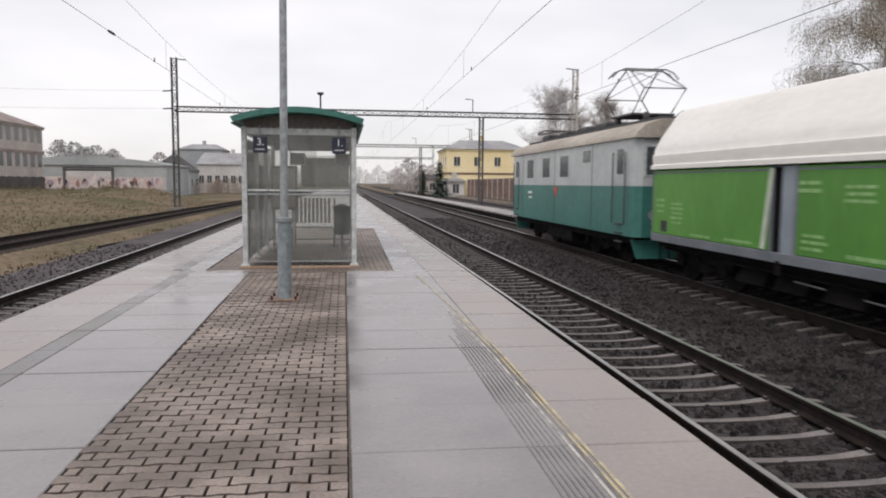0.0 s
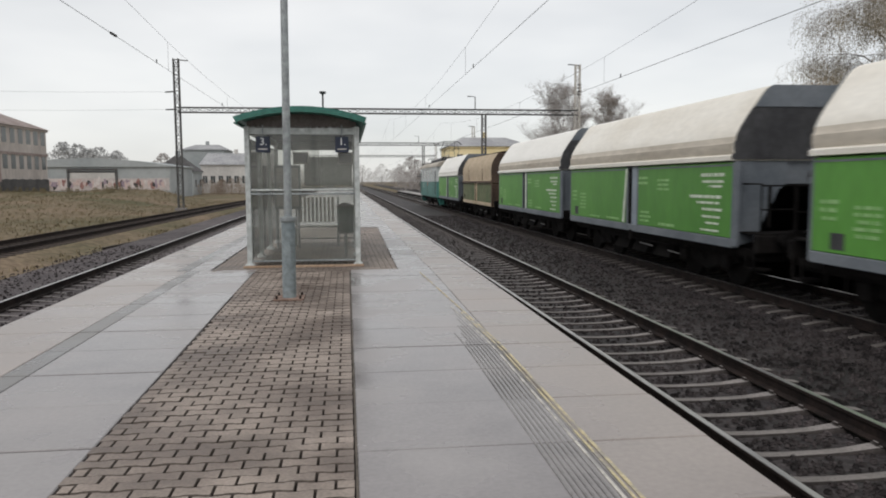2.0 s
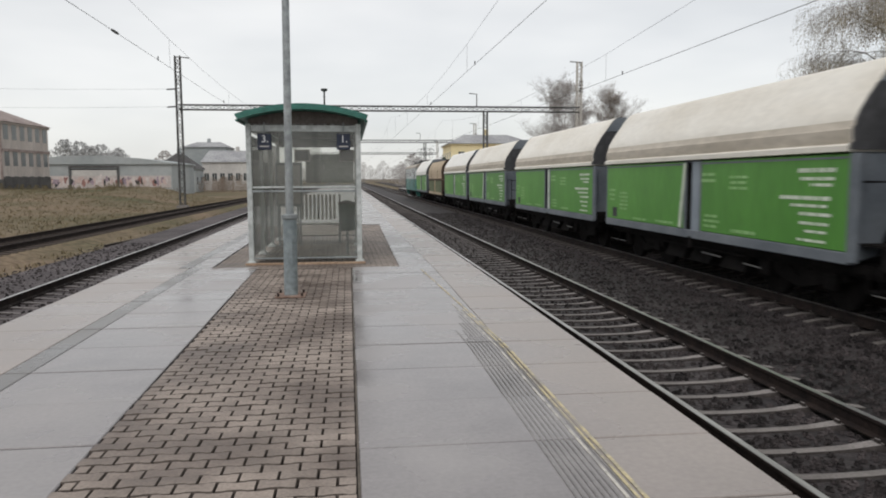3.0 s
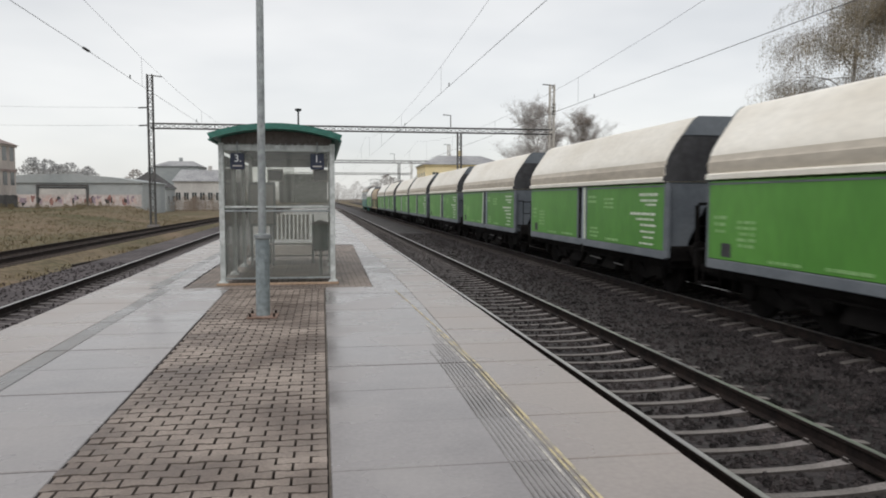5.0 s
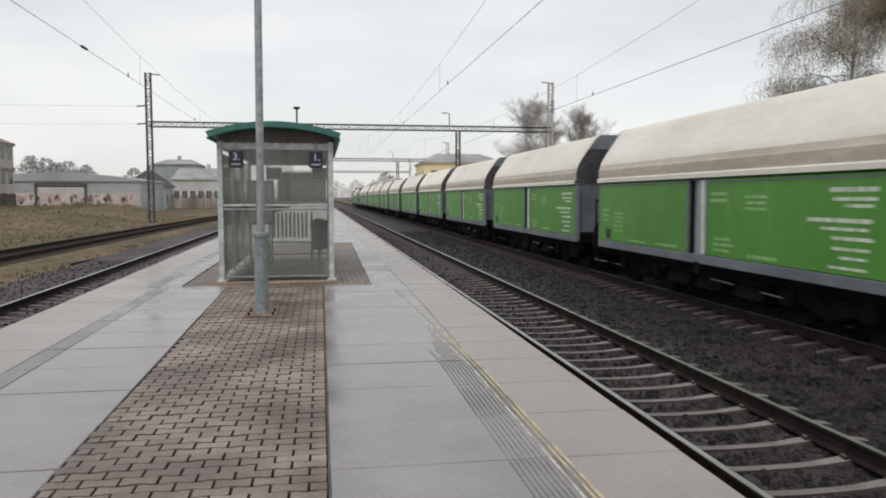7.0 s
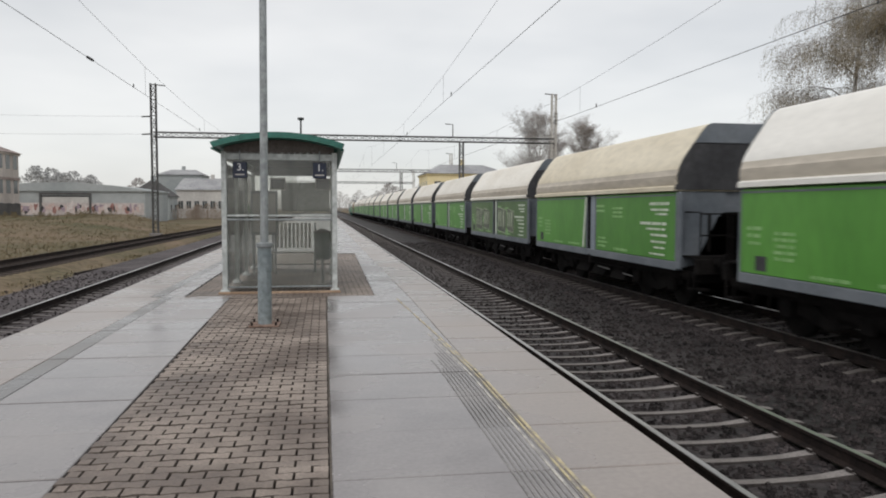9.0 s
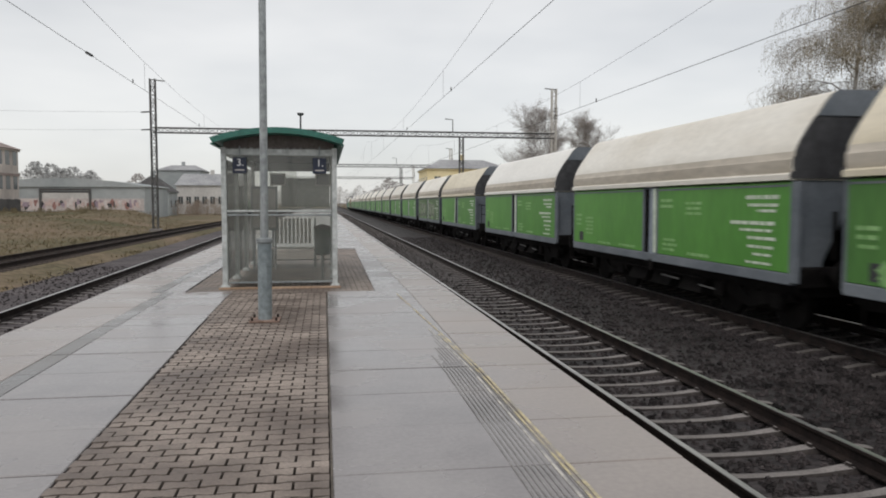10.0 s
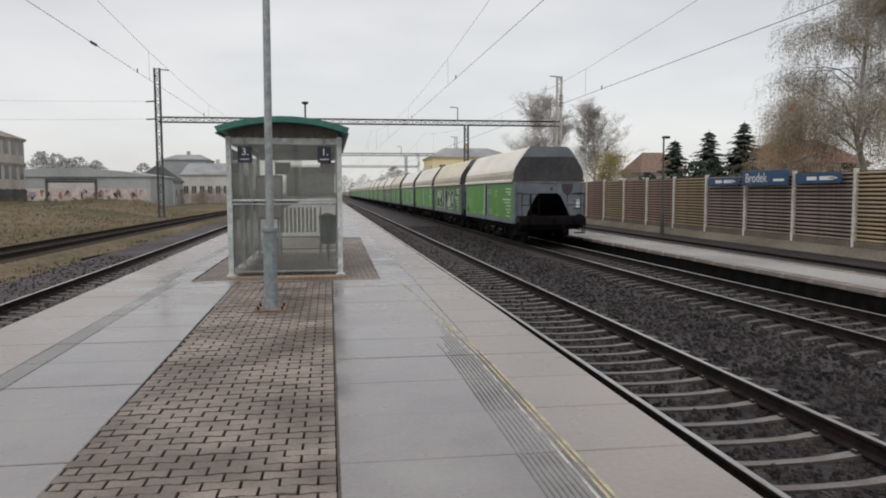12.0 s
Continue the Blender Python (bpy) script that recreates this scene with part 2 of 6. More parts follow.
M_SLATOCHRE = mat("ochre_barrier_slat", (0.33, 0.25, 0.155), (0.46, 0.355, 0.235), 0.4, 0.8, 0.2, vary=0.08, fine=12)
M_POST = mat("concrete_fence_post", (0.50, 0.47, 0.43), (0.60, 0.57, 0.53), 1.0, 0.75, 0.1)
M_SHGLASS = glass("dusty_shelter_glass", (0.96, 0.965, 0.95), 0.04, 0.87)
M_YWALL = mat("yellow_render", (0.84, 0.70, 0.40), (0.90, 0.77, 0.48), 0.3, 0.85, 0.1, grain=0.05)
M_WWALL = mat("off_white_render", (0.46, 0.44, 0.42), (0.58, 0.56, 0.53), 0.2, 0.85, 0.1, grain=0.08)
M_GWALL = mat("grey_warehouse_sheet", (0.29, 0.315, 0.32), (0.39, 0.41, 0.41), 0.15, 0.8, 0.1, grain=0.06)
M_RTILE = mat("red_roof_tile", (0.17, 0.092, 0.072), (0.245, 0.135, 0.105), 0.5, 0.8, 0.2, vary=0.12)
M_GROOF = mat("grey_roof_sheet", (0.25, 0.25, 0.26), (0.36, 0.36, 0.365), 0.3, 0.7, 0.1)
M_BARK = mat("bark", (0.085, 0.07, 0.06), (0.16, 0.14, 0.125), 3, 0.9, 0.4)
M_BIRCH = mat("birch_bark", (0.20, 0.185, 0.17), (0.50, 0.48, 0.45), 2.2, 0.8, 0.2)
M_LEAFB = mat("sparse_brown_leaf", (0.22, 0.18, 0.12), (0.36, 0.30, 0.20), 0.4, 0.8, vary=0.3)
M_LEAFR = mat("russet_leaf", (0.26, 0.175, 0.09), (0.37, 0.26, 0.145), 0.4, 0.8, vary=0.3)
M_LEAFY = mat("yellow_willow_leaf", (0.30, 0.235, 0.075), (0.42, 0.34, 0.13), 0.4, 0.8, vary=0.3)
M_TWIG = mat("grey_twig", (0.30, 0.275, 0.26), (0.43, 0.40, 0.38), 0.4, 0.9, vary=0.2, spec=0.1)
# haze over the far trees, mixed into a paler twig colour
M_HAZETWIG = mat("hazed_far_twig", (0.45, 0.45, 0.445), (0.58, 0.575, 0.565), 0.1, 0.9, vary=0.2, spec=0.1)
M_DRYBUSH = mat("dry_pale_bush", (0.19, 0.15, 0.12), (0.31, 0.25, 0.20), 0.15, 0.9, vary=0.3, spec=0.1)
M_NEEDLE = mat("dark_conifer_needle", (0.035, 0.052, 0.040), (0.070, 0.090, 0.065), 0.6, 0.85, vary=0.3)


# ---- mesh helpers ----
class Geo:
    """Vertices and faces gathered for one mesh."""

    def __init__(self):
        self.v, self.f = [], []

    def add(self, vs, fs):
        o = len(self.v)
        self.v += [tuple(p) for p in vs]
        self.f += [tuple(i + o for i in q) for q in fs]
        return self

    def box(self, x0, x1, y0, y1, z0, z1, b=0.0, m=None):
        c, h = ((x0 + x1) / 2, (y0 + y1) / 2, (z0 + z1) / 2), ((x1 - x0) / 2, (y1 - y0) / 2, (z1 - z0) / 2)
        if b <= 0:
            vs = [(c[0] + sx * h[0], c[1] + sy * h[1], c[2] + sz * h[2]) for sz in (-1, 1) for sy in (-1, 1) for sx in (-1, 1)]
            fs = [(0, 2, 3, 1), (4, 5, 7, 6), (0, 1, 5, 4), (2, 6, 7, 3), (0, 4, 6, 2), (1, 3, 7, 5)]
        else:
            vs, idx = [], {}
            for sx in (-1, 1):
                for sy in (-1, 1):
                    for sz in (-1, 1):
                        s = (sx, sy, sz)
                        for a in range(3):
                            idx[s, a] = len(vs)
                            vs.append(tuple(c[k] + s[k] * (h[k] - (0 if k == a else b)) for k in range(3)))
            fs = []
            for a in range(3):
                u, w = [k for k in range(3) if k != a]
                for sa in (-1, 1):
                    q = []
                    for su, sw in ((-1, -1), (1, -1), (1, 1), (-1, 1)):
                        s = [0, 0, 0]
                        s[a], s[u], s[w] = sa, su, sw
                        q.append(idx[tuple(s), a])
                    fs.append(q)
                for su in (-1, 1):
                    for sw in (-1, 1):
                        q = []
                        for sa, face in ((-1, u), (1, u), (1, w), (-1, w)):
                            s = [0, 0, 0]
                            s[a], s[u], s[w] = sa, su, sw
                            q.append(idx[tuple(s), face])
                        fs.append(q)
            for sx in (-1, 1):
                for sy in (-1, 1):
                    for sz in (-1, 1):
                        fs.append([idx[(sx, sy, sz), a] for a in range(3)])
        if m is not None:
            vs = [m @ Vector(p) for p in vs]
        return self.add(vs, fs)

    def prism(self, prof, axis, a, b, m=None):
        """A closed outline pulled along an axis from a to b."""
        def put(p, t):
            return {"x": (t, p[0], p[1]), "y": (p[0], t, p[1]), "z": (p[0], p[1], t)}[axis]
        n = len(prof)
        vs = [put(p, a) for p in prof] + [put(p, b) for p in prof]
        if m is not None:
            vs = [m @ Vector(p) for p in vs]
        fs = [tuple(range(n)), tuple(range(2 * n - 1, n - 1, -1))] + [(i, i + n, (i + 1) % n + n, (i + 1) % n) for i in range(n)]
        return self.add(vs, fs)

    def tube(self, pts, r, n=8, cap=True):
        pts = [Vector(p) for p in pts]
        rs = r if isinstance(r, (list, tuple)) else [r] * len(pts)
        vs, fs = [], []
        for i, p in enumerate(pts):
            d = (pts[min(i + 1, len(pts) - 1)] - pts[max(i - 1, 0)]).normalized()
            u = d.cross(Vector((0, 0, 1)) if abs(d.z) < 0.9 else Vector((1, 0, 0))).normalized()
            w = d.cross(u)
            for k in range(n):
                a = 2 * math.pi * k / n
                vs.append(p + (u * math.cos(a) + w * math.sin(a)) * rs[i])
        for i in range(len(pts) - 1):
            for k in range(n):
                fs.append((i * n + k, i * n + (k + 1) % n, (i + 1) * n + (k + 1) % n, (i + 1) * n + k))
        if cap:
            fs += [tuple(range(n - 1, -1, -1)), tuple(range((len(pts) - 1) * n, len(pts) * n))]
        return self.add(vs, fs)

    def mesh(self, name, material, smooth=False, fix=True):
        me = bpy.data.meshes.new(name)
        me.from_pydata(self.v, [], self.f)
        if fix:
            bm = bmesh.new()
            bm.from_mesh(me)
            bmesh.ops.recalc_face_normals(bm, faces=bm.faces)
            bm.to_mesh(me)
            bm.free()
        me.materials.append(material)
        if smooth:
            me.shade_smooth()
            me.set_sharp_from_angle(angle=radians(40))
        me.update()
        return me


def thing(name, m, label, category, group="", kind=""):
    ob = new(name)
    ob.matrix_basis = m
    ob.empty_display_size = 0.3
    return tagged(ob, label, category, group, kind)


def part(name, g, material, parent=None, label="", smooth=False, fix=True, kind=""):
    me = g if isinstance(g, bpy.types.Mesh) else g.mesh(name, material, smooth, fix)
    ob = new(name, me)
    if parent is not None:
        ob.parent = parent
    return tagged(ob, label, kind=kind)


def arc(cx, cz, r, a0, a1, n):
    return [(cx + r * math.cos(radians(a0 + (a1 - a0) * i / n)), cz + r * math.sin(radians(a0 + (a1 - a0) * i / n))) for i in range(n + 1)]


# ---- ground and track beds ----
RAIL = -0.55
SKEW = 0.0155    # the platform runs slightly across the y axis
TRAIN_SKEW = 0.0125


def edge_x(y):
    """The platform edge beside track 1."""
    return 2.005 - SKEW * max(0, y - 12) + 0.008 * max(0, 12 - y)


def along(x, y, skew):
    """A frame whose y axis runs along the line, through x at distance y."""
    return pose(x, y, 0, 0, 0, math.degrees(math.atan(skew))) @ pose(0, -y, 0)


def ground():
    g = Geo()
    g.add([(-2500, -1500, -0.95), (2500, -1500, -0.95), (2500, 4500, -0.95), (-2500, 4500, -0.95)], [(0, 1, 2, 3)])
    part("ground", g, M_GRASS, kind="structure", label="dry brownish green grass and bare soil beside the railway", fix=False)
    g = Geo()
    g.prism([(1.9, -0.96), (1.95, -0.752), (9.75, -0.752), (9.77, -0.96)], "y", -40, 900, along(0, 14, 0.0135))
    tagged(part("ballast_bed", g, M_BALLAST, kind="structure"), "dark grey crushed stone ballast under the running tracks", "ballast")
    g = Geo()
    g.prism([(11.5, -0.96), (11.55, -0.64), (16.35, -0.64), (16.45, -0.96)], "y", -40, 500)
    tagged(part("ballast_bed", g, M_BALLAST, kind="structure"), "dark ballast of the track beside the noise barrier", "ballast")
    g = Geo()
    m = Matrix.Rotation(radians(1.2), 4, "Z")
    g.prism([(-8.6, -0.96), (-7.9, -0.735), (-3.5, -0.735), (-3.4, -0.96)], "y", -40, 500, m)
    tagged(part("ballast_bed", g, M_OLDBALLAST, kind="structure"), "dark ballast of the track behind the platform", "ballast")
    g = Geo()
    g.prism([(-14.3, -0.96), (-13.3, -0.77), (-10.6, -0.77), (-9.9, -0.96)], "y", -40, 500)
    tagged(part("ballast_bed", g, M_GRASS, kind="structure"), "old overgrown ballast of the yard siding", "ballast")


def stones():
    """Loose crushed stones lying on the ballast near the platform."""
    rnd = random.Random(4)
    g = Geo()
    spots = []
    for i in range(38000):
        y = 2.5 + 45 * rnd.random() ** 2.2
        spots.append((rnd.uniform(2.15, 9.6) - 0.0135 * (y - 14), y, -0.745))
    for i in range(2500):
        y = 7 + 20 * rnd.random()
        spots.append((rnd.uniform(-8.2, -3.9) - 0.021 * y, y, -0.735))
    for x, y, z in spots:
        # stones lie between the sleepers, not on them
        for c, half in ((3.58 - SKEW * (y - 12), 0.72), (8.15 - TRAIN_SKEW * (y - 16), 0.73)):
            if abs(x - c) < 1.3 and abs((y + 5.75) / 0.51 - round((y + 5.75) / 0.51)) * 0.51 < 0.10:
                z = -9
            if abs(abs(x - c) - half) < 0.09:
                z = -9
        if z < -5:
            continue
        r = rnd.uniform(0.018, 0.042)
        a, b, c = (rnd.uniform(0.6, 1.2) * r for _ in range(3))
        t = rnd.uniform(0, 3.14)
        ct, st = math.cos(t), math.sin(t)
        vs = [(x + dx * a * ct - dy * b * st, y + dx * a * st + dy * b * ct, z + dz * c + 0.006) for dx, dy, dz in ((1, 0.2, -0.2), (0.1, 1, -0.1), (-1, 0, -0.2), (0, -1, -0.1), (0.6, 0.3, 0.7), (-0.2, 0.5, 0.8), (-0.5, -0.3, 0.6), (0.2, -0.6, 0.75))]
        g.add(vs, [(0, 1, 5, 4), (1, 2, 6, 5), (2, 3, 7, 6), (3, 0, 4, 7), (4, 5, 6, 7)])
    tagged(part("ballast_stones", g, M_STONE, fix=False, kind="stuff"), "loose dark crushed ballast stones between the rails", "gravel")


def rail_mesh(length, shine):
    prof = [(-0.07, 0), (0.07, 0), (0.07, 0.012), (0.012, 0.03), (0.012, 0.115), (0.036, 0.128), (0.036, 0.152), (-0.036, 0.152), (-0.036, 0.128), (-0.012, 0.115), (-0.012, 0.03), (-0.07, 0.012)]
    return Geo().prism(prof, "y", 0, length).mesh("rail", M_RUST), Geo().box(-0.028, 0.028, 0, length, 0.1521, 0.156).mesh("railhead", shine)


def track(name, label, m, y0, y1, count, shine, tie=None, half=0.7535):
    t = thing(name, m @ pose(0, y0, RAIL), label, "railway track", kind="structure")
    rm, hm = rail_mesh(y1 - y0, shine)
    for s in (-1, 1):
        r = part("rail", rm, None, t)
        r.location = (s * half, 0, -0.156)
        h = part("railhead", hm, None, r, "worn rail running surface")
    g = Geo()
    # concave top: high rail seats, low middle
    sec = [(-1.27, 0.14, 0.058), (-1.0, 0.178, 0.062), (-0.6, 0.177, 0.06), (-0.36, 0.155, 0.05), (-0.15, 0.148, 0.047), (0.15, 0.148, 0.047), (0.36, 0.155, 0.05), (0.6, 0.177, 0.06), (1.0, 0.178, 0.062), (1.27, 0.14, 0.058)]
    vs, fs = [], []
    for sx, sz, sw in sec:
        vs += [(sx, -0.13, 0), (sx, -sw - 0.016, sz - 0.016), (sx, -sw, sz), (sx, sw, sz), (sx, sw + 0.016, sz - 0.016), (sx, 0.13, 0)]
    for k in range(len(sec) - 1):
        fs += [(k * 6 + j, k * 6 + 6 + j, k * 6 + 7 + j, k * 6 + 1 + j) for j in range(5)]
    fs += [(0, 1, 2, 3, 4, 5), tuple(len(vs) - 1 - j for j in range(6))]
    g.add(vs, fs)
    for s in (-1, 1):
        g.box(s * half - 0.09, s * half + 0.09, -0.07, 0.07, 0.172, 0.184, 0.004)
        g.box(s * half - 0.10, s * half - 0.08, -0.03, 0.03, 0.18, 0.21)
        g.box(s * half + 0.08, s * half + 0.10, -0.03, 0.03, 0.18, 0.21)
    tie = tie or M_SLEEPER
    me = g.mesh("sleeper", tie)
    # the flanks carry shade in their dark colour, only the tops stay pale
    me.materials.append(M_FLANK)
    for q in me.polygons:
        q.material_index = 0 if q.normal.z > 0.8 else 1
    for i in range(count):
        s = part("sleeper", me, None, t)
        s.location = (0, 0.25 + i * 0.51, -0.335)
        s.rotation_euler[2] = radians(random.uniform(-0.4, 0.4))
    far = Geo()
    y = 0.25 + count * 0.51
    while y < min(y1 - y0, 420):
        far.box(-1.25, 1.25, y - 0.055, y + 0.055, -0.3, -0.168)
        y += 0.51
    if far.v:
        part("far_sleepers", far, tie, t, fix=False, kind="stuff")
    return t


# ---- platform ----
def platform():
    p = thing("platform", pose(0, 0, 0), "concrete island platform with slabs, paver strip and worn yellow line", "platform", kind="structure")
    g = Geo()
    vs = [(edge_x(-7.7) - 0.03, -7.7), (edge_x(12) - 0.03, 12), (edge_x(210) - 0.03, 210), (-3.57 - 0.021 * 210, 210), (-3.57 + 0.162, -7.7)]
    n = len(vs)
    g.add([(x, y, -0.96) for x, y in vs] + [(x, y, -0.085) for x, y in vs], [tuple(range(n - 1, -1, -1)), tuple(range(n, 2 * n))] + [(i, (i + 1) % n, (i + 1) % n + n, i + n) for i in range(n)])
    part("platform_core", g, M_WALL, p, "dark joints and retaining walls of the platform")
    return p


def strip_x(y):
    """The two slightly skewed borders of the paver strip."""
    return -1.40 - 0.026 * y, 0.02 - 0.012 * y


def slab_row(p, name, material, y0, strong, near_gap, borders, seed):
    """One row of slabs along the platform; borders(y) gives its two edges."""
    rnd = random.Random(seed)
    far = Geo()
    y, i = y0, 0
    while y < 205:
        gap = 0.022 if (i + 4) % strong == 0 else near_gap
        a, b = y + gap, y + 0.86
        x0, x1 = borders(y)
        z = rnd.uniform(-0.0025, 0.0025)
        e0, e1 = borders(b)
        e0, e1 = (e0 if abs(e0 - x0) < 0.1 else x0), (e1 if abs(e1 - x1) < 0.1 else x1)
        g = Geo().box(x0, x1, a, b, -0.09, z, 0.006 if y < 45 else 0.0)
        # follow the slight skew of the row without steps
        g.v = [(vx + (vy - a) / (b - a) * ((e0 - x0) * (x1 - vx) + (e1 - x1) * (vx - x0)) / (x1 - x0), vy, vz) for vx, vy, vz in g.v]
        if y < 45:
            part(name, g, material, p)
        else:
            far.add(g.v, g.f)
        y += 0.86
        i += 1
    part("far_slabs", far, material, p, fix=False, kind="stuff")


def slabs(p):
    def split(y):
        return 1.33 - 0.004 * min(y, 12) - SKEW * max(0, y - 12)

    def right(y):
        x0 = 0.70 if 12.3 < y < 24.0 else (-0.93 - SKEW * (y - 24) if y >= 24.0 else strip_x(y)[1] + 0.014)
        return x0, split(y) - 0.004

    def left(y):
        x1 = -2.52 - 0.02 * (y - 12.5) if 12.3 < y < 24.0 else (-0.935 - SKEW * (y - 24) if y >= 24.0 else strip_x(y)[0] - 0.015)
        return gutter(y)[1] + 0.003, x1

    def gutter(y):
        d = 0.18 if 12.3 < y < 24.0 else 0.0
        return -2.72 - d - 0.014 * y, -2.52 - d - 0.014 * y

    slab_row(p, "slab", M_SLAB, -7.16, 5, 0.003, right, 7)
    slab_row(p, "edge_slab", M_EDGE, -7.16, 2, 0.006, lambda y: (split(y), edge_x(y)), 8)
    slab_row(p, "slab", M_SLAB, -7.78, 2, 0.004, left, 9)
    slab_row(p, "gutter_slab", M_GUTTER, -7.78, 2, 0.003, gutter, 10)
    slab_row(p, "edge_slab", M_EDGE, -7.78, 2, 0.003, lambda y: (-3.60 - 0.021 * y, gutter(y)[0] - 0.003), 11)


def dirty_sides(me):
    """Soil clings to the flanks of the pavers; only the tops are worn clean."""
    me.materials.append(M_SOIL)
    for f in me.polygons:
        f.material_index = 0 if abs(f.normal.z) > 0.9 else 1
    return me


def pavers(p):
    """Interlocking I-shaped pavers."""
    a, w1, w0 = 0.099, 0.059, 0.0475
    out = [(-a, -w1), (-a + 0.035, -w1), (-0.032, -w0), (0.032, -w0), (a - 0.035, -w1), (a, -w1), (a, w1), (a - 0.035, w1), (0.032, w0), (-0.032, w0), (-a + 0.035, w1), (-a, w1)]
    def piece(s=1.0):
        g = Geo()
        lo = [(x * s, y * s * 0.955, -0.08) for x, y in out]
        up = [(x * s, y * s * 0.955, -0.010) for x, y in out]
        tp = [(x * s * 0.97, y * s * 0.915, 0.0) for x, y in out]
        n = len(out)
        g.add(lo + up + tp, [tuple(range(2 * n, 3 * n))] + [(i, (i + 1) % n, (i + 1) % n + n, i + n) for i in range(n)] + [(i + n, (i + 1) % n + n, (i + 1) % n + 2 * n, i + 2 * n) for i in range(n)])
        return g
    base = piece(0.955)
    me = dirty_sides(base.mesh("paver", M_PAVER, fix=False))
    rnd = random.Random(3)
    near, rest = 0, Geo()
    row, y = 0, -7.377
    while y < 12.45:
        x0, x1 = strip_x(y)
        k = 0
        x = x1 - 0.10 - (0.1 if row % 2 else 0)
        while x > x0 + 0.06:
            z = rnd.uniform(-0.004, 0.004)
            if 2.7 < y < 9.6 and near < 300:
                ob = part("paver", me, None, p)
                ob.location, ob.rotation_euler = (x, y, z), (0, 0, radians(rnd.uniform(-1, 1)))
                near += 1
            else:
                rest.add([(vx + x, vy + y, vz + z) for vx, vy, vz in base.v], base.f)
            x -= 0.2
        # half stone closing the row
        if row % 2:
            rest.box(x1 - 0.095, x1 - 0.003, y - 0.048, y + 0.048, -0.08, -0.001, 0.004)
        x += 0.2 - 0.105
        if x - x0 > 0.03:
            rest.box(x0 + 0.004, x, y - 0.047, y + 0.047, -0.08, -0.001, 0.004)
        row += 1
        y += 0.1065
    # paved apron round the shelter
    y, row = 12.56, 0
    while y < 24.3:
        a = -2.48 - 0.02 * (y - 12.5)
        x = a - (0.1 if row % 2 else 0.0)
        while x < 0.66:
            rest.box(max(x, a), min(x + 0.194, 0.694), y, y + 0.1, -0.08, rnd.uniform(-0.002, 0.002), 0.004)
            x += 0.2
        y += 0.1065
        row += 1
    dirty_sides(part("paver_rest", rest, M_PAVER, p, fix=False, kind="stuff").data)
    ya, yb = -2.0, 12.5
    xa, xb = strip_x(ya)[1], strip_x(yb)[1]
    g = Geo().add([(x + d, y, z) for z in (-0.08, -0.004) for x, y in ((xa, ya), (xb, yb)) for d in (0.001, 0.0135)],
                  [(0, 2, 3, 1), (4, 5, 7, 6), (0, 1, 5, 4), (2, 6, 7, 3), (0, 4, 6, 2), (1, 3, 7, 5)])
    part("drain_gap", g, M_JOINT, p, "dark gap between pavers and slabs")


def tactile(p):
    """Grooved guidance strip with worn yellow and pale lines."""
    def bend(y):
        return -0.008 * (y - 3.4) - 0.042 * max(0.0, y - 6.5)

    def line(x, w, y1, z, mt, name, label):
        g = Geo()
        y = -7.0
        while y < y1:
            b = y + 0.38
            xa, xb = x + bend(y), x + bend(b)
            g.add([(xa, y, z), (xa + w, y, z), (xb + w, b, z), (xb, b, z), (xa, y, 0.001), (xa + w, y, 0.001), (xb + w, b, 0.001), (xb, b, 0.001)], [(0, 1, 2, 3), (0, 4, 5, 1), (1, 5, 6, 2), (2, 6, 7, 3), (3, 7, 4, 0)])
            y += 0.382
        part(name, g, mt, p, label, fix=False)

    for k in range(7):
        line(1.01 + k * 0.034, 0.012, 7.9 - 0.16 * (6 - k) - 0.2 * (k * 2 % 3), 0.0035, M_GROOVE, "tactile_groove", "dark worn groove of the tactile strip")
    line(1.283, 0.011, 7.9, 0.0035, M_GROOVE, "tactile_groove", "dark worn groove of the tactile strip")
    line(1.249, 0.017, 8.4, 0.005, M_WORNWHITE, "pale_line", "worn pale guide line")
    line(1.300, 0.016, 8.0, 0.005, M_YELLOW, "yellow_line", "worn yellow safety line")
    line(1.335, 0.022, 11.8, 0.005, M_YELLOW, "yellow_line", "worn yellow safety line")


def far_platform():
    p = thing("far_platform", along(0, 16, TRAIN_SKEW), "low gravel platform with a pale kerb between the tracks", "platform", kind="structure")
    part("platform_fill", Geo().box(10.05, 11.62, -40, 150, -0.96, -0.36), M_OLDPLAT, p)
    part("platform_wall", Geo().box(10.0, 10.05, -40, 150, -0.96, -0.46), M_UNDER, p, "dark grimy platform wall")
    part("platform_wall", Geo().box(11.62, 11.67, -40, 150, -0.96, -0.46), M_UNDER, p, "dark grimy platform wall")
    me = Geo().box(-0.13, 0.13, 0.004, 0.996, -0.1, 0.015, 0.012).mesh("kerb_stone", M_EDGE)
    for s in (10.06, 11.64):
        for i in range(110):
            k = part("kerb_stone", me, None, p)
            k.location = (s, 2 + i, -0.36 + random.uniform(-0.006, 0.006))
    b = thing("barrier_verge", pose(0, 0, 0), "tan gravel verge at the foot of the noise barrier", "verge", kind="structure")
    part("verge_fill", Geo().prism([(16.3, -0.96), (16.4, -0.63), (16.8, -0.38), (17.6, -0.27), (19, -0.96)], "y", -40, 140), M_VERGE, b)


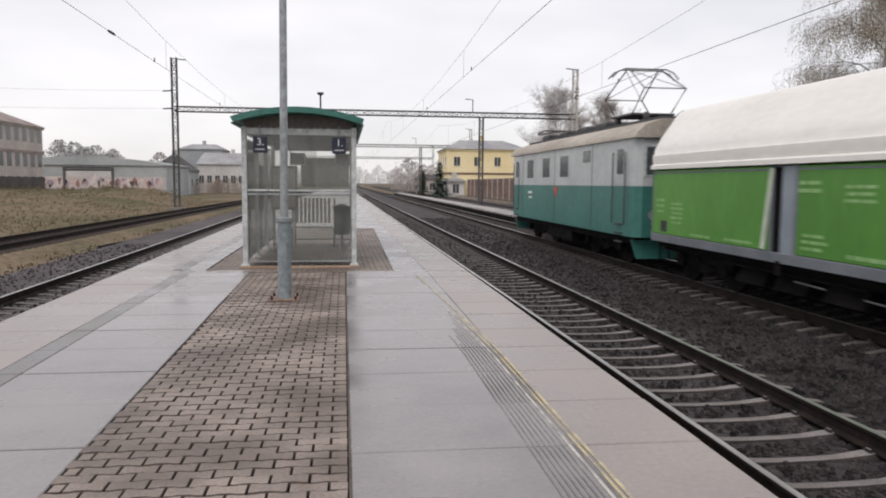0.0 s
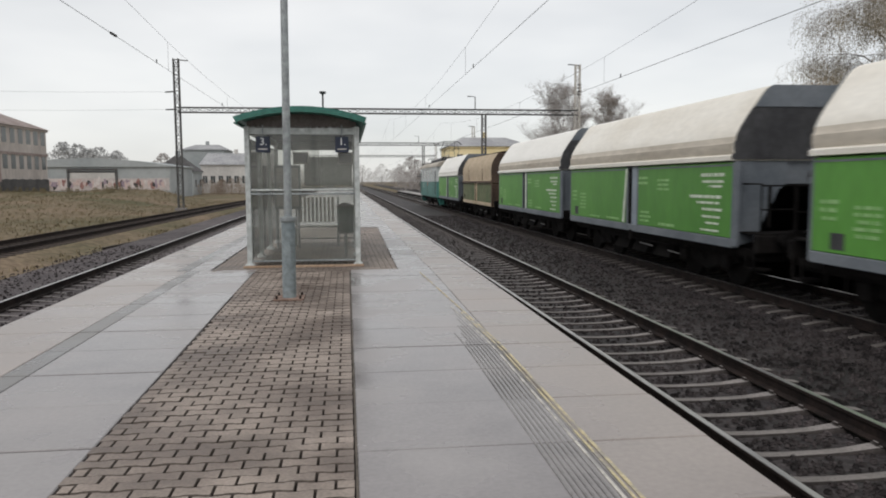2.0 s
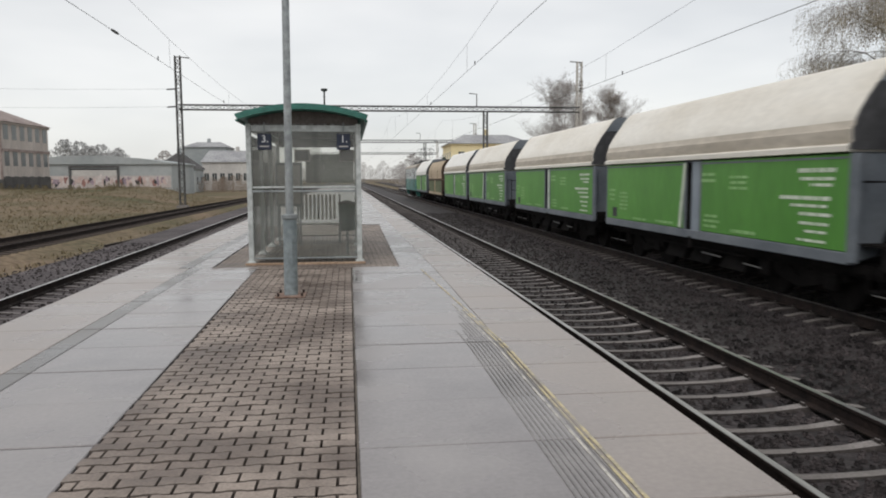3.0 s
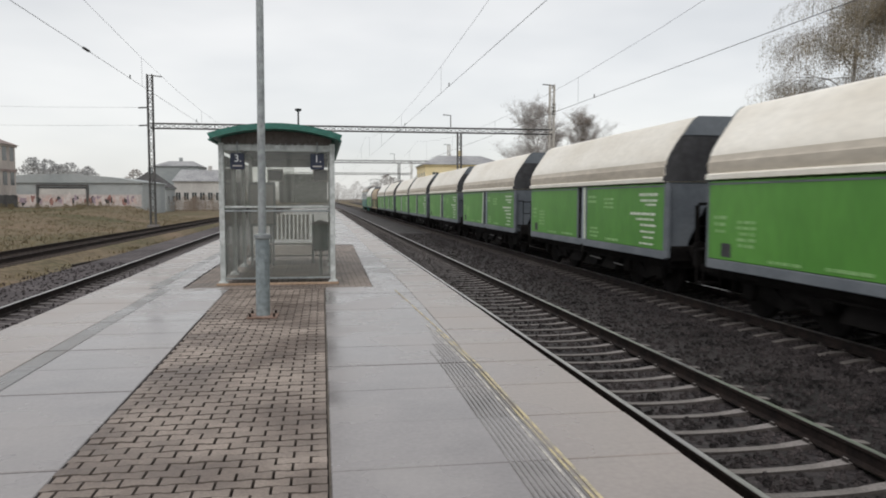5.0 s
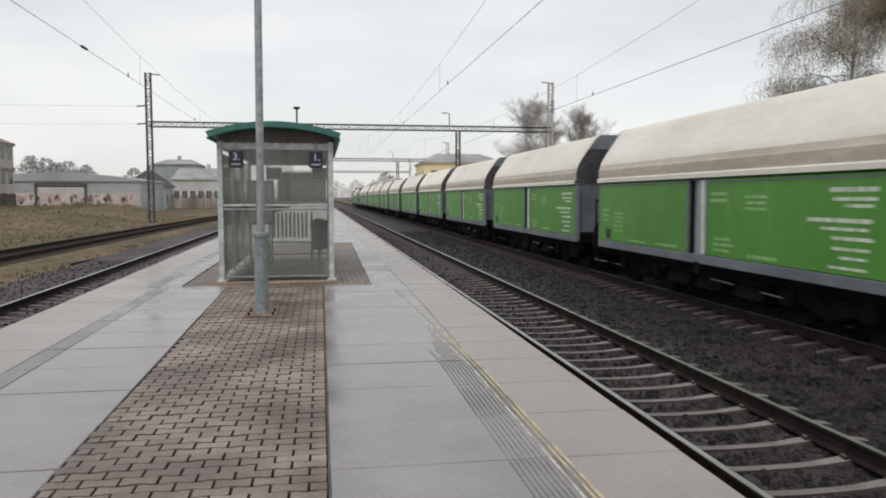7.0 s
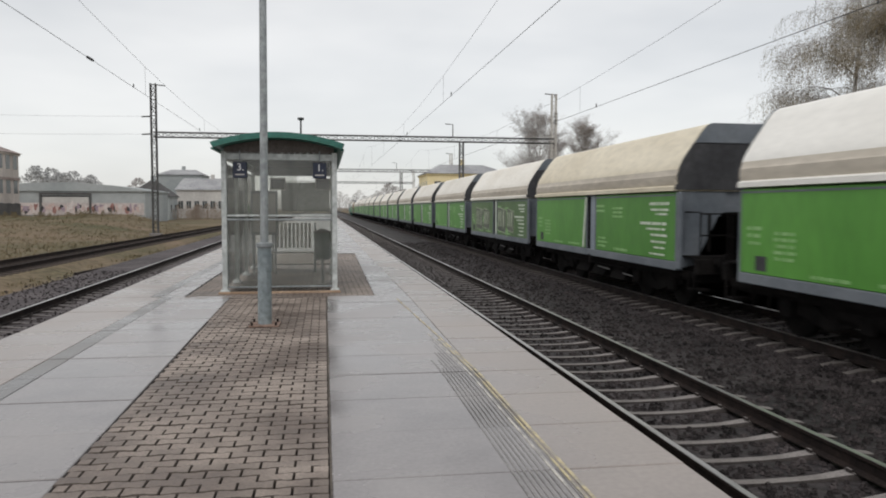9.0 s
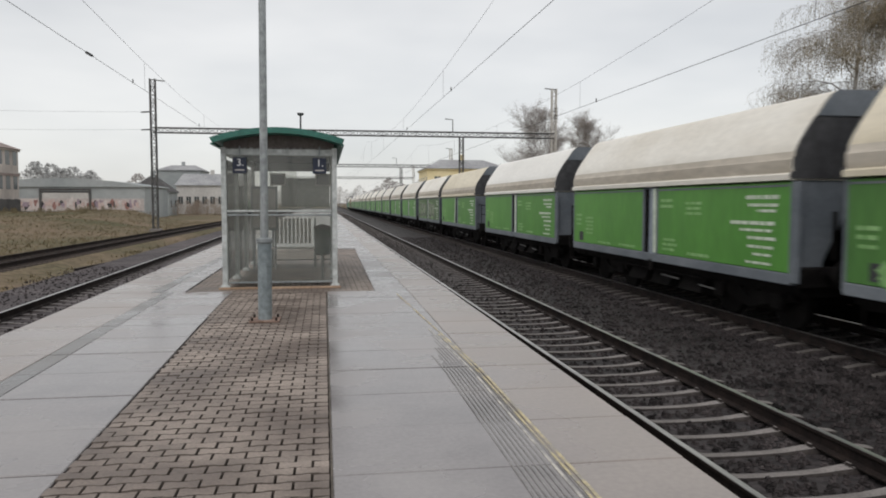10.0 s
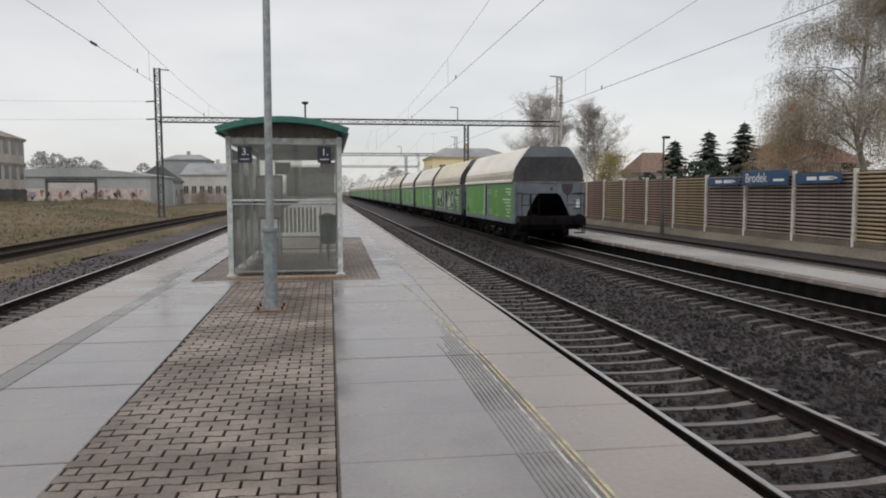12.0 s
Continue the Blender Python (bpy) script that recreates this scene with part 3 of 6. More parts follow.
# ---- shelter ----
def shelter():
    s = thing("waiting_shelter", pose(-0.94, 13.3, 0, 0, 0, 0.6), "glazed platform waiting shelter with a curved green roof", "shelter")
    hw, D, ht = 0.96, 5.2, 2.5
    for x in (-hw, hw):
        for y in (0, 1.73, 3.46, D):
            part("post", Geo().box(x - 0.045, x + 0.045, y - 0.045, y + 0.045, 0, ht, 0.008), M_FRAME, s)
            part("post_foot", Geo().box(x - 0.08, x + 0.08, y - 0.08, y + 0.08, 0, 0.06, 0.01), M_FRAME, s)
    for y in (0, D):
        part("head_beam", Geo().box(-hw + 0.045, hw - 0.045, y - 0.03, y + 0.03, 2.36, 2.5, 0.005), M_FRAME, s)
        part("mid_rail", Geo().box(-hw + 0.045, hw - 0.045, y - 0.025, y + 0.025, 1.36, 1.395, 0.004), M_FRAME, s)
        part("mid_rail", Geo().box(-hw + 0.045, hw - 0.045, y - 0.025, y + 0.025, 1.29, 1.325, 0.004), M_GALV, s)
        part("floor_rail", Geo().box(-hw + 0.045, hw - 0.045, y - 0.02, y + 0.02, 0.09, 0.12, 0.004), M_GALV, s)
        if y == 0:
            part("pane", Geo().box(-hw + 0.05, hw - 0.05, y - 0.005, y + 0.005, 0.12, 1.29), M_SHGLASS, s, "dusty toughened glass pane")
            part("pane", Geo().box(-hw + 0.05, hw - 0.05, y - 0.005, y + 0.005, 1.395, 2.36), M_SHGLASS, s, "dusty toughened glass pane")
        else:
            part("pane", Geo().box(-hw + 0.05, hw - 0.05, y - 0.005, y + 0.005, 0.12, 1.29), M_SHGLASS, s, "dusty toughened glass pane")
            part("pane", Geo().box(-hw + 0.05, 0.1, y - 0.005, y + 0.005, 1.395, 2.36), M_SHGLASS, s, "dusty toughened glass pane")
    for x in (-hw, hw):
        for y in (0, 1.73, 3.46):
            if x > 0 and y == 1.73:
                continue
            part("pane", Geo().box(x - 0.005, x + 0.005, y + 0.05, y + 1.68, 0.12, 2.3), M_SHGLASS, s, "dusty toughened glass pane")
            part("side_rail", Geo().box(x - 0.02, x + 0.02, y + 0.045, y + 1.685, 1.3, 1.38, 0.004), M_FRAME, s)
        part("eave_beam", Geo().box(x - 0.05, x + 0.05, 0.045, D - 0.045, 2.38, 2.5, 0.006), M_FRAME, s)
    # barrel roof
    W, rise = 1.135, 0.19
    r = (W * W + rise * rise) / (2 * rise)
    half = math.degrees(math.asin(W / r))
    up = arc(0, 2.82 - r, r, 90 - half, 90 + half, 20)
    dn = arc(0, 2.82 - r, r - 0.10, 90 + half * 0.985, 90 - half * 0.985, 20)
    part("roof_skin", Geo().prism(up + dn, "y", -0.42, D + 0.4), M_ROOFG, s, "curved green sheet metal roof", smooth=True)
    dn2 = arc(0, 2.82 - r, r - 0.105, 90 - half * 0.86, 90 + half * 0.86, 16)
    part("gable_board", Geo().prism(dn2 + [(-hw, 2.47), (hw, 2.47)], "y", -0.03, 0.03), mat("dark_gable_board", (0.09, 0.075, 0.07), (0.13, 0.11, 0.10), 2, 0.7), s, "dark brown gable board")
    part("gable_board", Geo().prism(dn2 + [(-hw, 2.47), (hw, 2.47)], "y", D - 0.03, D + 0.03), M_ENDDARK, s)
    for x in (-0.93, 0.93):
        part("gutter", Geo().box(x * 1.18 - 0.03, x * 1.18 + 0.03, -0.38, D + 0.36, 2.51, 2.545, 0.01), M_ROOFG, s)
    part("ceiling_board", Geo().box(-hw + 0.05, hw - 0.05, 0.05, D - 0.05, 2.505, 2.535), M_ENDDARK, s, "dark ceiling board")
    part("kerb", Geo().box(-hw - 0.1, hw + 0.1, -0.16, -0.08, -0.01, 0.035, 0.01), mat("orange_brown_kerb", (0.30, 0.20, 0.13), (0.38, 0.27, 0.19), 2, 0.8), s, "orange brown kerb")
    # frosted panel and the backs of two signs in the far wall
    part("frosted_panel", Geo().box(-0.28, hw - 0.06, D + 0.012, D + 0.03, 1.42, 2.14, 0.004), mat("frosted_panel", (0.30, 0.335, 0.29), (0.38, 0.41, 0.36), 1.5, 0.5), s, "pale greenish frosted panel")
    part("back_header", Geo().box(-hw + 0.05, hw - 0.05, D - 0.11, D - 0.06, 2.3, 2.5), M_ENDDARK, s, "dark header board")
    for x in (-0.36, 0.74):
        part("sign_back", Geo().box(x - 0.16, x + 0.16, D - 0.12, D - 0.06, 1.98, 2.22, 0.006), M_DARK, s, "dark back of a sign")
        part("sign_frame", Geo().box(x - 0.19, x + 0.19, D - 0.055, D - 0.035, 1.95, 2.25, 0.004), M_POST, s)
    # bench and bin
    b = thing("bench", pose(-0.94, 17.6, 0), "light slatted bench inside the glazed shelter", "bench")
    for k in range(9):
        part("slat", Geo().box(-0.42 + k * 0.095, -0.36 + k * 0.095, 0.28, 0.31, 0.55, 1.15, 0.004), M_POST, b)
    for k in range(4):
        part("seat_slat", Geo().box(-0.6, 0.6, -0.15 + k * 0.1, -0.07 + k * 0.1, 0.44, 0.47, 0.005), M_POST, b)
    for x in (-0.5, 0.5):
        part("leg", Geo().box(x - 0.025, x + 0.025, -0.12, 0.26, 0, 0.44, 0.006), M_GALV, b)
        part("back_bracket", Geo().box(x - 0.02, x + 0.02, 0.31, 0.34, 0.3, 1.15, 0.004), M_GALV, b)
    w = thing("litter_bin", pose(-0.22, 14.6, 0), "dark green litter bin inside the shelter", "bin")
    part("bin_body", Geo().tube([(0, 0, 0.5), (0, 0, 0.52), (0, 0, 1.0), (0, 0, 1.02)], [0.13, 0.155, 0.165, 0.16], 16), mat("bin_green", (0.03, 0.06, 0.05), (0.05, 0.085, 0.075), 2, 0.5), w, smooth=True)
    part("bin_lid", Geo().tube([(0, 0, 1.02), (0, 0, 1.05), (0, 0, 1.1)], [0.175, 0.17, 0.05], 16), M_DARK, w, smooth=True)
    part("bin_post", Geo().tube([(0, 0.2, 0), (0, 0.2, 1.1)], 0.03, 8), M_GALV, w)
    part("bin_bracket", Geo().box(-0.03, 0.03, 0.13, 0.21, 0.8, 0.86), M_GALV, w)
    c = thing("timetable_case", pose(-1.55, 16.95, 0), "grey timetable case on two legs in the shelter", "notice board")
    part("case", Geo().box(-0.3, 0.3, 0, 0.06, 0.9, 1.9, 0.01), M_GALV, c)
    part("poster", Geo().box(-0.25, 0.25, -0.006, -0.001, 0.96, 1.84), M_WWALL, c, "pale printed timetable sheet")
    for x in (-0.24, 0.24):
        part("leg", Geo().box(x - 0.02, x + 0.02, 0.01, 0.05, 0, 0.9), M_GALV, c)
    # platform number signs hung in the front panes
    for x, txt in ((-0.68, "3."), (0.70, "1.")):
        q = thing("track_number_sign", pose(-0.94 + x, 13.22, 2.10), "dark navy track number sign with a white numeral", "sign", "track number signs")
        part("sign_plate", Geo().box(-0.12, 0.12, 0, 0.05, -0.06, 0.22, 0.008), M_NAVY, q)
        part("hanger", Geo().box(-0.01, 0.01, 0.02, 0.03, 0.24, 0.42), M_GALV, q)
        cu = bpy.data.curves.new("numeral", "FONT")
        cu.body, cu.size, cu.extrude, cu.align_x = txt, 0.18, 0.003, "CENTER"
        cu.materials.append(M_WHITE)
        n = new("numeral", cu)
        n.parent, n.matrix_basis = q, pose(0.01, -0.004, 0.07, 90, 0, 0)
        tagged(n, "white numeral")
        part("caption_bar", Geo().box(-0.08, 0.08, -0.004, -0.001, -0.012, 0.008), M_POST, q, "small unreadable pale caption")
    a = thing("loudspeaker_mast", pose(-0.62, 14.6, 2.815), "thin mast with a small cap standing on the shelter roof", "loudspeaker")
    part("mast_base", Geo().box(-0.02, 0.16, -0.08, 0.08, -0.04, 0.06, 0.01), M_DARK, a)
    part("mast_tube", Geo().tube([(0, 0, -0.03), (0, 0, 0.42)], 0.017, 8), M_DARK, a)
    part("cap", Geo().tube([(0, 0, 0.40), (0, 0, 0.42), (0, 0, 0.455), (0, 0, 0.46)], [0.02, 0.062, 0.066, 0.03], 14), M_DARK, a, smooth=True)


def lamp_post():
    s = thing("platform_lamp_post", pose(-0.885, 9.6, 0, 0, 0.25, 0), "grey stepped steel lamp post bolted to the platform", "lamp post")
    part("base_plate", Geo().box(-0.19, 0.19, -0.19, 0.19, 0, 0.02, 0.005), M_RUSTPLATE, s, "rusty base plate")
    part("lower_tube", Geo().tube([(0, 0, 0.02), (0, 0, 1.0)], 0.088, 20), M_POLEBASE, s, smooth=True)
    part("collar", Geo().tube([(0, 0, 1.0), (0, 0, 1.02), (0, 0, 1.06), (0, 0, 1.075)], [0.088, 0.105, 0.105, 0.05], 20), M_GALV, s, smooth=True)
    part("upper_tube", Geo().tube([(0, 0, 1.06), (0, 0, 3.0), (0, 0, 6.4)], [0.05, 0.048, 0.04], 16), M_GALV, s, smooth=True)
    part("access_door", Geo().box(-0.035, 0.035, -0.094, -0.085, 0.45, 0.75, 0.003), M_POLEBASE, s)
    part("lamp_head", Geo().box(-0.12, 0.12, -0.5, 0.1, 6.4, 6.48, 0.02), M_GALV, s)
    for x in (-0.15, 0.15):
        for y in (-0.15, 0.15):
            part("bolt", Geo().tube([(x, y, 0.02), (x, y, 0.06)], 0.016, 6), M_RUST, s)


# ---- overhead line ----
def lattice(g, p0, p1, w, d, step, up=Vector((0, 1, 0))):
    """Four chords with crossing laces from p0 to p1."""
    p0, p1 = Vector(p0), Vector(p1)
    ax = (p1 - p0).normalized()
    n = max(2, round((p1 - p0).length / step))
    side = ax.cross(up).normalized()
    crn = [side * sx * w / 2 + up * sy * d / 2 for sx, sy in ((-1, -1), (1, -1), (1, 1), (-1, 1))]
    for c in crn:
        g.tube([p0 + c, p1 + c], 0.05, 4)
    for i in range(n):
        a, b = p0.lerp(p1, i / n), p0.lerp(p1, (i + 1) / n)
        for k in range(4):
            c0, c1 = crn[k], crn[(k + 1) % 4]
            if i % 2:
                c0, c1 = c1, c0
            g.tube([a + c0, b + c1], 0.024, 4, cap=False)
            g.tube([a + crn[k], a + crn[(k + 1) % 4]], 0.02, 4, cap=False)


def gantry(y, x0, x1, xm, top, beam):
    s = thing("catenary_gantry", pose(0, y, -0.9), "grey lattice steel overhead line gantry across the tracks", "gantry", "catenary gantries")
    for x in (x0, x1):
        g = Geo()
        lattice(g, (x, 0, 0), (x, 0, top + 0.9), 0.42, 0.36, 0.7)
        part("mast", g, M_STEEL if x < 0 else M_POST, s, fix=False)
        part("foundation", Geo().box(x - 0.45, x + 0.45, -0.45, 0.45, -0.3, 0.18, 0.03), M_SLEEPER, s)
    g = Geo()
    lattice(g, (x0, 0, beam + 0.9), (x1, 0, beam + 0.9), 0.42, 0.42, 0.75)
    part("beam", g, M_STEEL, s, fix=False)
    if xm is not None:
        g = Geo()
        lattice(g, (xm, 0, 0), (xm, 0, beam + 0.7), 0.34, 0.34, 0.7)
        part("middle_mast", g, M_STEEL, s, fix=False)
        part("bracket_arm", Geo().tube([(xm - 0.8, 0, beam + 1.1), (xm - 0.8, 0, beam + 2.25), (xm - 1.5, 0, beam + 2.3)], 0.05, 6), M_STEEL, s)
    part("top_arm", Geo().tube([(x0 - 0.1, 0, top + 0.82), (x0 + 1.0, 0, top + 0.72)], 0.05, 6), M_STEEL, s)
    part("top_arm", Geo().tube([(x1 - 0.9, 0, top + 0.9), (x1 + 0.2, 0, top + 0.82)], 0.05, 6), M_STEEL, s)
    for k in range(4):
        part("insulator", Geo().tube([(x1 + 0.05, 0, top - 0.9 - k * 0.3), (x1 + 0.35, 0, top - 0.9 - k * 0.3)], 0.09, 8), M_DARK, s)
    return s


def wires():
    """Contact and messenger wires with droppers, one pair a track."""
    for x, sk, z, r in ((3.93, -0.0135, 5.0, 0.006), (8.62, -0.0135, 4.76, 0.0075), (-5.25, -0.021, 5.0, 0.006)):
        s = thing("overhead_wire", pose(0, 0, 0), "thin dark contact wire with its messenger wire and droppers", "overhead wire", "overhead wires")
        part("contact_wire", Geo().tube([(x + sk * y, y, z) for y in (-30, 6, 66, 300)], r, 5), M_DARK, s)
        pts = []
        for base in (-54, 6, 66, 126, 186):
            pts += [(x + sk * (base + k * 6), base + k * 6, z + 0.65 + 1.35 * ((k - 5) / 5) ** 2) for k in range(10)]
        part("messenger_wire", Geo().tube(pts, 0.0045, 5), M_DARK, s)
        for y in (10.5, 22.5, 34.5):
            part("wire_clamp", Geo().tube([(x + sk * y, y, z - 0.02), (x + sk * y, y, z + 0.10)], 0.018, 6), M_DARK, s)
        if x < 0 and x > -8:
            for y in (18.1,):
                part("insulator", Geo().tube([(x + sk * y, y, z), (x + sk * y, y + 0.1, z), (x + sk * y, y + 0.45, z), (x + sk * y, y + 0.55, z)], [0.012, 0.032, 0.032, 0.012], 8), M_DARK, s)
        for i, q in enumerate(pts):
            if i % 2 == 1 and q[1] > -10 and q[1] < 130:
                part("dropper", Geo().tube([(q[0], q[1], z), q], 0.004, 4), M_DARK, s)


def feeder_wires():
    """Thin cross wires running from the yard mast over the yard."""
    for z0, z1 in ((9.3, 9.75), (7.8, 8.2)):
        s = thing("feeder_wire", pose(0, 0, 0), "thin feeder wire strung from the yard mast", "wire", "feeder wires")
        pts = [(-15.4 - 34 * k / 8, 66 - 4 * k / 8, z0 + (z1 - z0) * k / 8 - 0.5 * math.sin(math.pi * k / 8)) for k in range(9)]
        part("strand", Geo().tube(pts, 0.007, 5), M_DARK, s)
        part("insulator", Geo().tube([(-15.4, 66, z0), (-15.5, 66, z0), (-16.1, 65.93, z0 - 0.05), (-16.2, 65.92, z0 - 0.06)], [0.02, 0.06, 0.06, 0.02], 8), M_DARK, s)


# ---- train ----
def wheelset(parent, y, r, name="wheelset"):
    w = new(name)
    w.parent, w.matrix_basis = parent, pose(0, y, r)
    for s in (-1, 1):
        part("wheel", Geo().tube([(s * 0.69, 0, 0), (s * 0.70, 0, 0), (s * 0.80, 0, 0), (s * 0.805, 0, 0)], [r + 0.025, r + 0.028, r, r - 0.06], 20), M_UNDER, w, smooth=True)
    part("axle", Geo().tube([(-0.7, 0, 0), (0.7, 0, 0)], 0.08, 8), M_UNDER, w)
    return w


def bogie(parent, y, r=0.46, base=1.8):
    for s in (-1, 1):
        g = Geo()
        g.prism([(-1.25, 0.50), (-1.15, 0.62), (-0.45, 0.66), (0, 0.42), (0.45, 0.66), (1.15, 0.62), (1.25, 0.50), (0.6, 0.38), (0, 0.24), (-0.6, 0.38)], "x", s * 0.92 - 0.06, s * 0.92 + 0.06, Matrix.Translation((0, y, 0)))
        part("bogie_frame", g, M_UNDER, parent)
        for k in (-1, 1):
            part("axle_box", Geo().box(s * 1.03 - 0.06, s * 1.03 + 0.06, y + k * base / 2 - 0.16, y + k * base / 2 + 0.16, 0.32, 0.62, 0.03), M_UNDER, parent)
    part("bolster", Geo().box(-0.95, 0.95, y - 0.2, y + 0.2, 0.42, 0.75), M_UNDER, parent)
    for k in (-1, 1):
        wheelset(parent, y + k * base / 2, r)


def bars(parent, x, spots, material, label):
    """Unreadable stencilled lines on a body side; each row: y, z, width, height."""
    rnd = random.Random(len(spots))
    for y, z, w, h in spots:
        a, end = y - w / 2, y + w / 2
        g = Geo()
        while a < end - 0.03:
            b = min(end, a + rnd.uniform(0.10, 0.34))
            g.box(x - 0.003, x + 0.003, a, b, z, z + h)
            a = b + rnd.uniform(0.025, 0.06)
        part("stencil", g, material, parent, label)


LID = [(1.40, 2.42), (1.465, 2.43), (1.465, 2.51), (1.405, 2.54), (1.425, 2.60), (1.425, 2.74), (1.395, 2.77), (1.385, 2.86), (1.32, 3.0), (1.21, 3.18), (1.07, 3.38), (0.94, 3.57), (0.83, 3.71), (0.72, 3.78)]
LID_OPEN = [(1.39, 1.98), (1.45, 1.99), (1.45, 2.07), (1.40, 2.1), (1.42, 2.55), (1.39, 2.85), (1.28, 3.12), (1.14, 3.32), (1.04, 3.44)]


def wagon(name, label, paint, lid, sill, endm, upper, mark, fade, open_top=False, L=4.84, E=2.42, fore=0.61, aft=1.17, turned=False):
    s = thing(name, pose(0, 0, 0), label, "hopper wagon", "hopper wagons")
    side = LID_OPEN if open_top else LID
    full = side + [(-x, z) for x, z in reversed(side)]
    ys = L + 0.04
    cover = part("lid", Geo().prism(full, "y", -ys, ys), lid, s, "rounded swinging hopper lid", smooth=True)
    if not open_top:
        # the recessed skirt over the flange holds the dirt
        cover.data.materials.append(M_LIDSKIRT)
        for q in cover.data.polygons:
            q.material_index = 1 if abs(q.normal.x) > 0.3 and 2.53 < q.center.z < 2.87 else 0
    # dark upper end panels, set just outside the lid ends
    inset = [(x * 0.985, E + 0.03 + (z - E) * 0.985) for x, z in side if z < 3.42]
    topin = [(x * 0.985, E + 0.03 + (z - E) * 0.985) for x, z in side if z >= 3.27]
    for e in (-1, 1):
        a, b = sorted((e * (ys + 0.002), e * (ys + 0.05)))
        part("upper_end_panel", Geo().prism(inset + [(-x, z) for x, z in reversed(inset)], "y", a, b), upper, s, "dark upper end panel")
        part("end_cap", Geo().prism(topin + [(-x, z) for x, z in reversed(topin)], "y", *sorted((e * (ys + 0.05), e * (ys + 0.07)))), endm, s)
    if open_top:
        for sx in (-1, 1):
            part("lid_flange", Geo().box(*sorted((sx * 1.405, sx * 1.465)), -ys, ys, E - 0.01, E + 0.10, 0.01), M_OLDBROWN, s, "dark rusty flange under the lid")
            part("label_frame", Geo().box(*sorted((sx * 1.401, sx * 1.407)), L - 0.62, L - 0.38, 1.1, 1.32), M_UNDER, s, "dark label frame")
            for y in (-2.1, 2.1):
                part("lid_seam", Geo().box(*sorted((sx * 1.40, sx * 1.432)), y - 0.02, y + 0.02, E + 0.12, E + 0.72), M_OLDBROWN, s)
        part("load", Geo().prism([(-1.0, 3.40), (-0.95, 3.50), (-0.5, 3.56), (0, 3.6), (0.5, 3.55), (0.95, 3.49), (1.0, 3.40)], "y", -ys + 0.1, ys - 0.1), M_UNDER, s, "dark heaped load")
    # side doors, two a side, with a recessed middle bay
    yb0, yb1 = (-0.40, 0.34) if turned else (-0.50, 0.22)
    for sx in (-1, 1):
        for a, b in ((-L, yb0), (yb1, L)):
            x0, x1 = sorted((sx * 1.36, sx * 1.40))
            part("side_door", Geo().box(x0, x1, a, b, 1.0, E - 0.02, 0.012), paint, s, "painted steel discharge door")
            part("door_seam", Geo().box(*sorted((sx * 1.398, sx * 1.408)), a + 0.02, b - 0.02, E - 0.09, E - 0.06), endm if open_top else sill, s)
        # added inner panel, near-black for the shade inside the hopper
        part("hopper_shade_panel", Geo().box(*sorted((sx * 1.29, sx * 1.345)), -L + 0.09, L - 0.09, 0.9, E - 0.05), M_UNDER, s)
        part("middle_bay", Geo().box(*sorted((sx * 1.347, sx * 1.37)), yb0, yb1, 0.86, E - 0.02), M_OLDBROWN if open_top else M_BAY, s, "recessed middle bay")
        # near-black strip on the bay plate, standing for the shadow in the bay
        part("bay_shade", Geo().box(*sorted((sx * 1.371, sx * 1.378)), yb1 - 0.26, yb1 - 0.06, 0.9, E - 0.03), M_UNDER, s, "dark strip for the shade in the middle bay")
        for y in (yb0 + 0.03, yb1 - 0.03):
            part("bay_post", Geo().box(*sorted((sx * 1.33, sx * 1.412)), y - 0.035, y + 0.035, 0.9, E - 0.01, 0.006), sill, s)
        m = Matrix.Translation((sx * 1.425, -0.31 if turned else 0.37, 1.02)) @ Matrix.Rotation(radians(-1.5 if turned else 8.5), 4, "X")
        part("locking_lever", Geo().box(-0.015, 0.015, -0.05, 0.05, 0, E - 1.06, 0.006, m), M_OLDTAN if open_top else M_MARK, s, "slanted locking lever")
        part("sill", Geo().box(*sorted((sx * 1.25, sx * 1.405)), -L - 0.05, L + 0.05, 0.82, 0.995, 0.012), sill, s, "slate grey lower sill")
        part("end_pillar", Geo().box(*sorted((sx * 1.33, sx * 1.402)), -L - 0.2, -L - 0.005, 0.86, E - 0.02, 0.01), endm, s)
        part("end_pillar", Geo().box(*sorted((sx * 1.33, sx * 1.402)), L + 0.005, L + 0.07, 0.86, E - 0.02, 0.01), endm, s)
        x = sx * 1.403
        if mark is not None:
            bars(s, x, [(-L + 0.75, 2.14, 0.95, 0.065), (-L + 0.70, 2.02, 0.80, 0.05), (-L + 0.6, 1.93, 0.5, 0.045), (-L + 1.0, 1.72, 1.25, 0.06), (-L + 0.9, 1.61, 0.9, 0.045), (-L + 0.72, 1.48, 0.75, 0.05), (-L + 0.75, 1.34, 0.7, 0.045), (-L + 0.7, 1.22, 0.5, 0.04), (-L + 0.8, 1.08, 0.7, 0.04)], mark, "white stencilled lines")
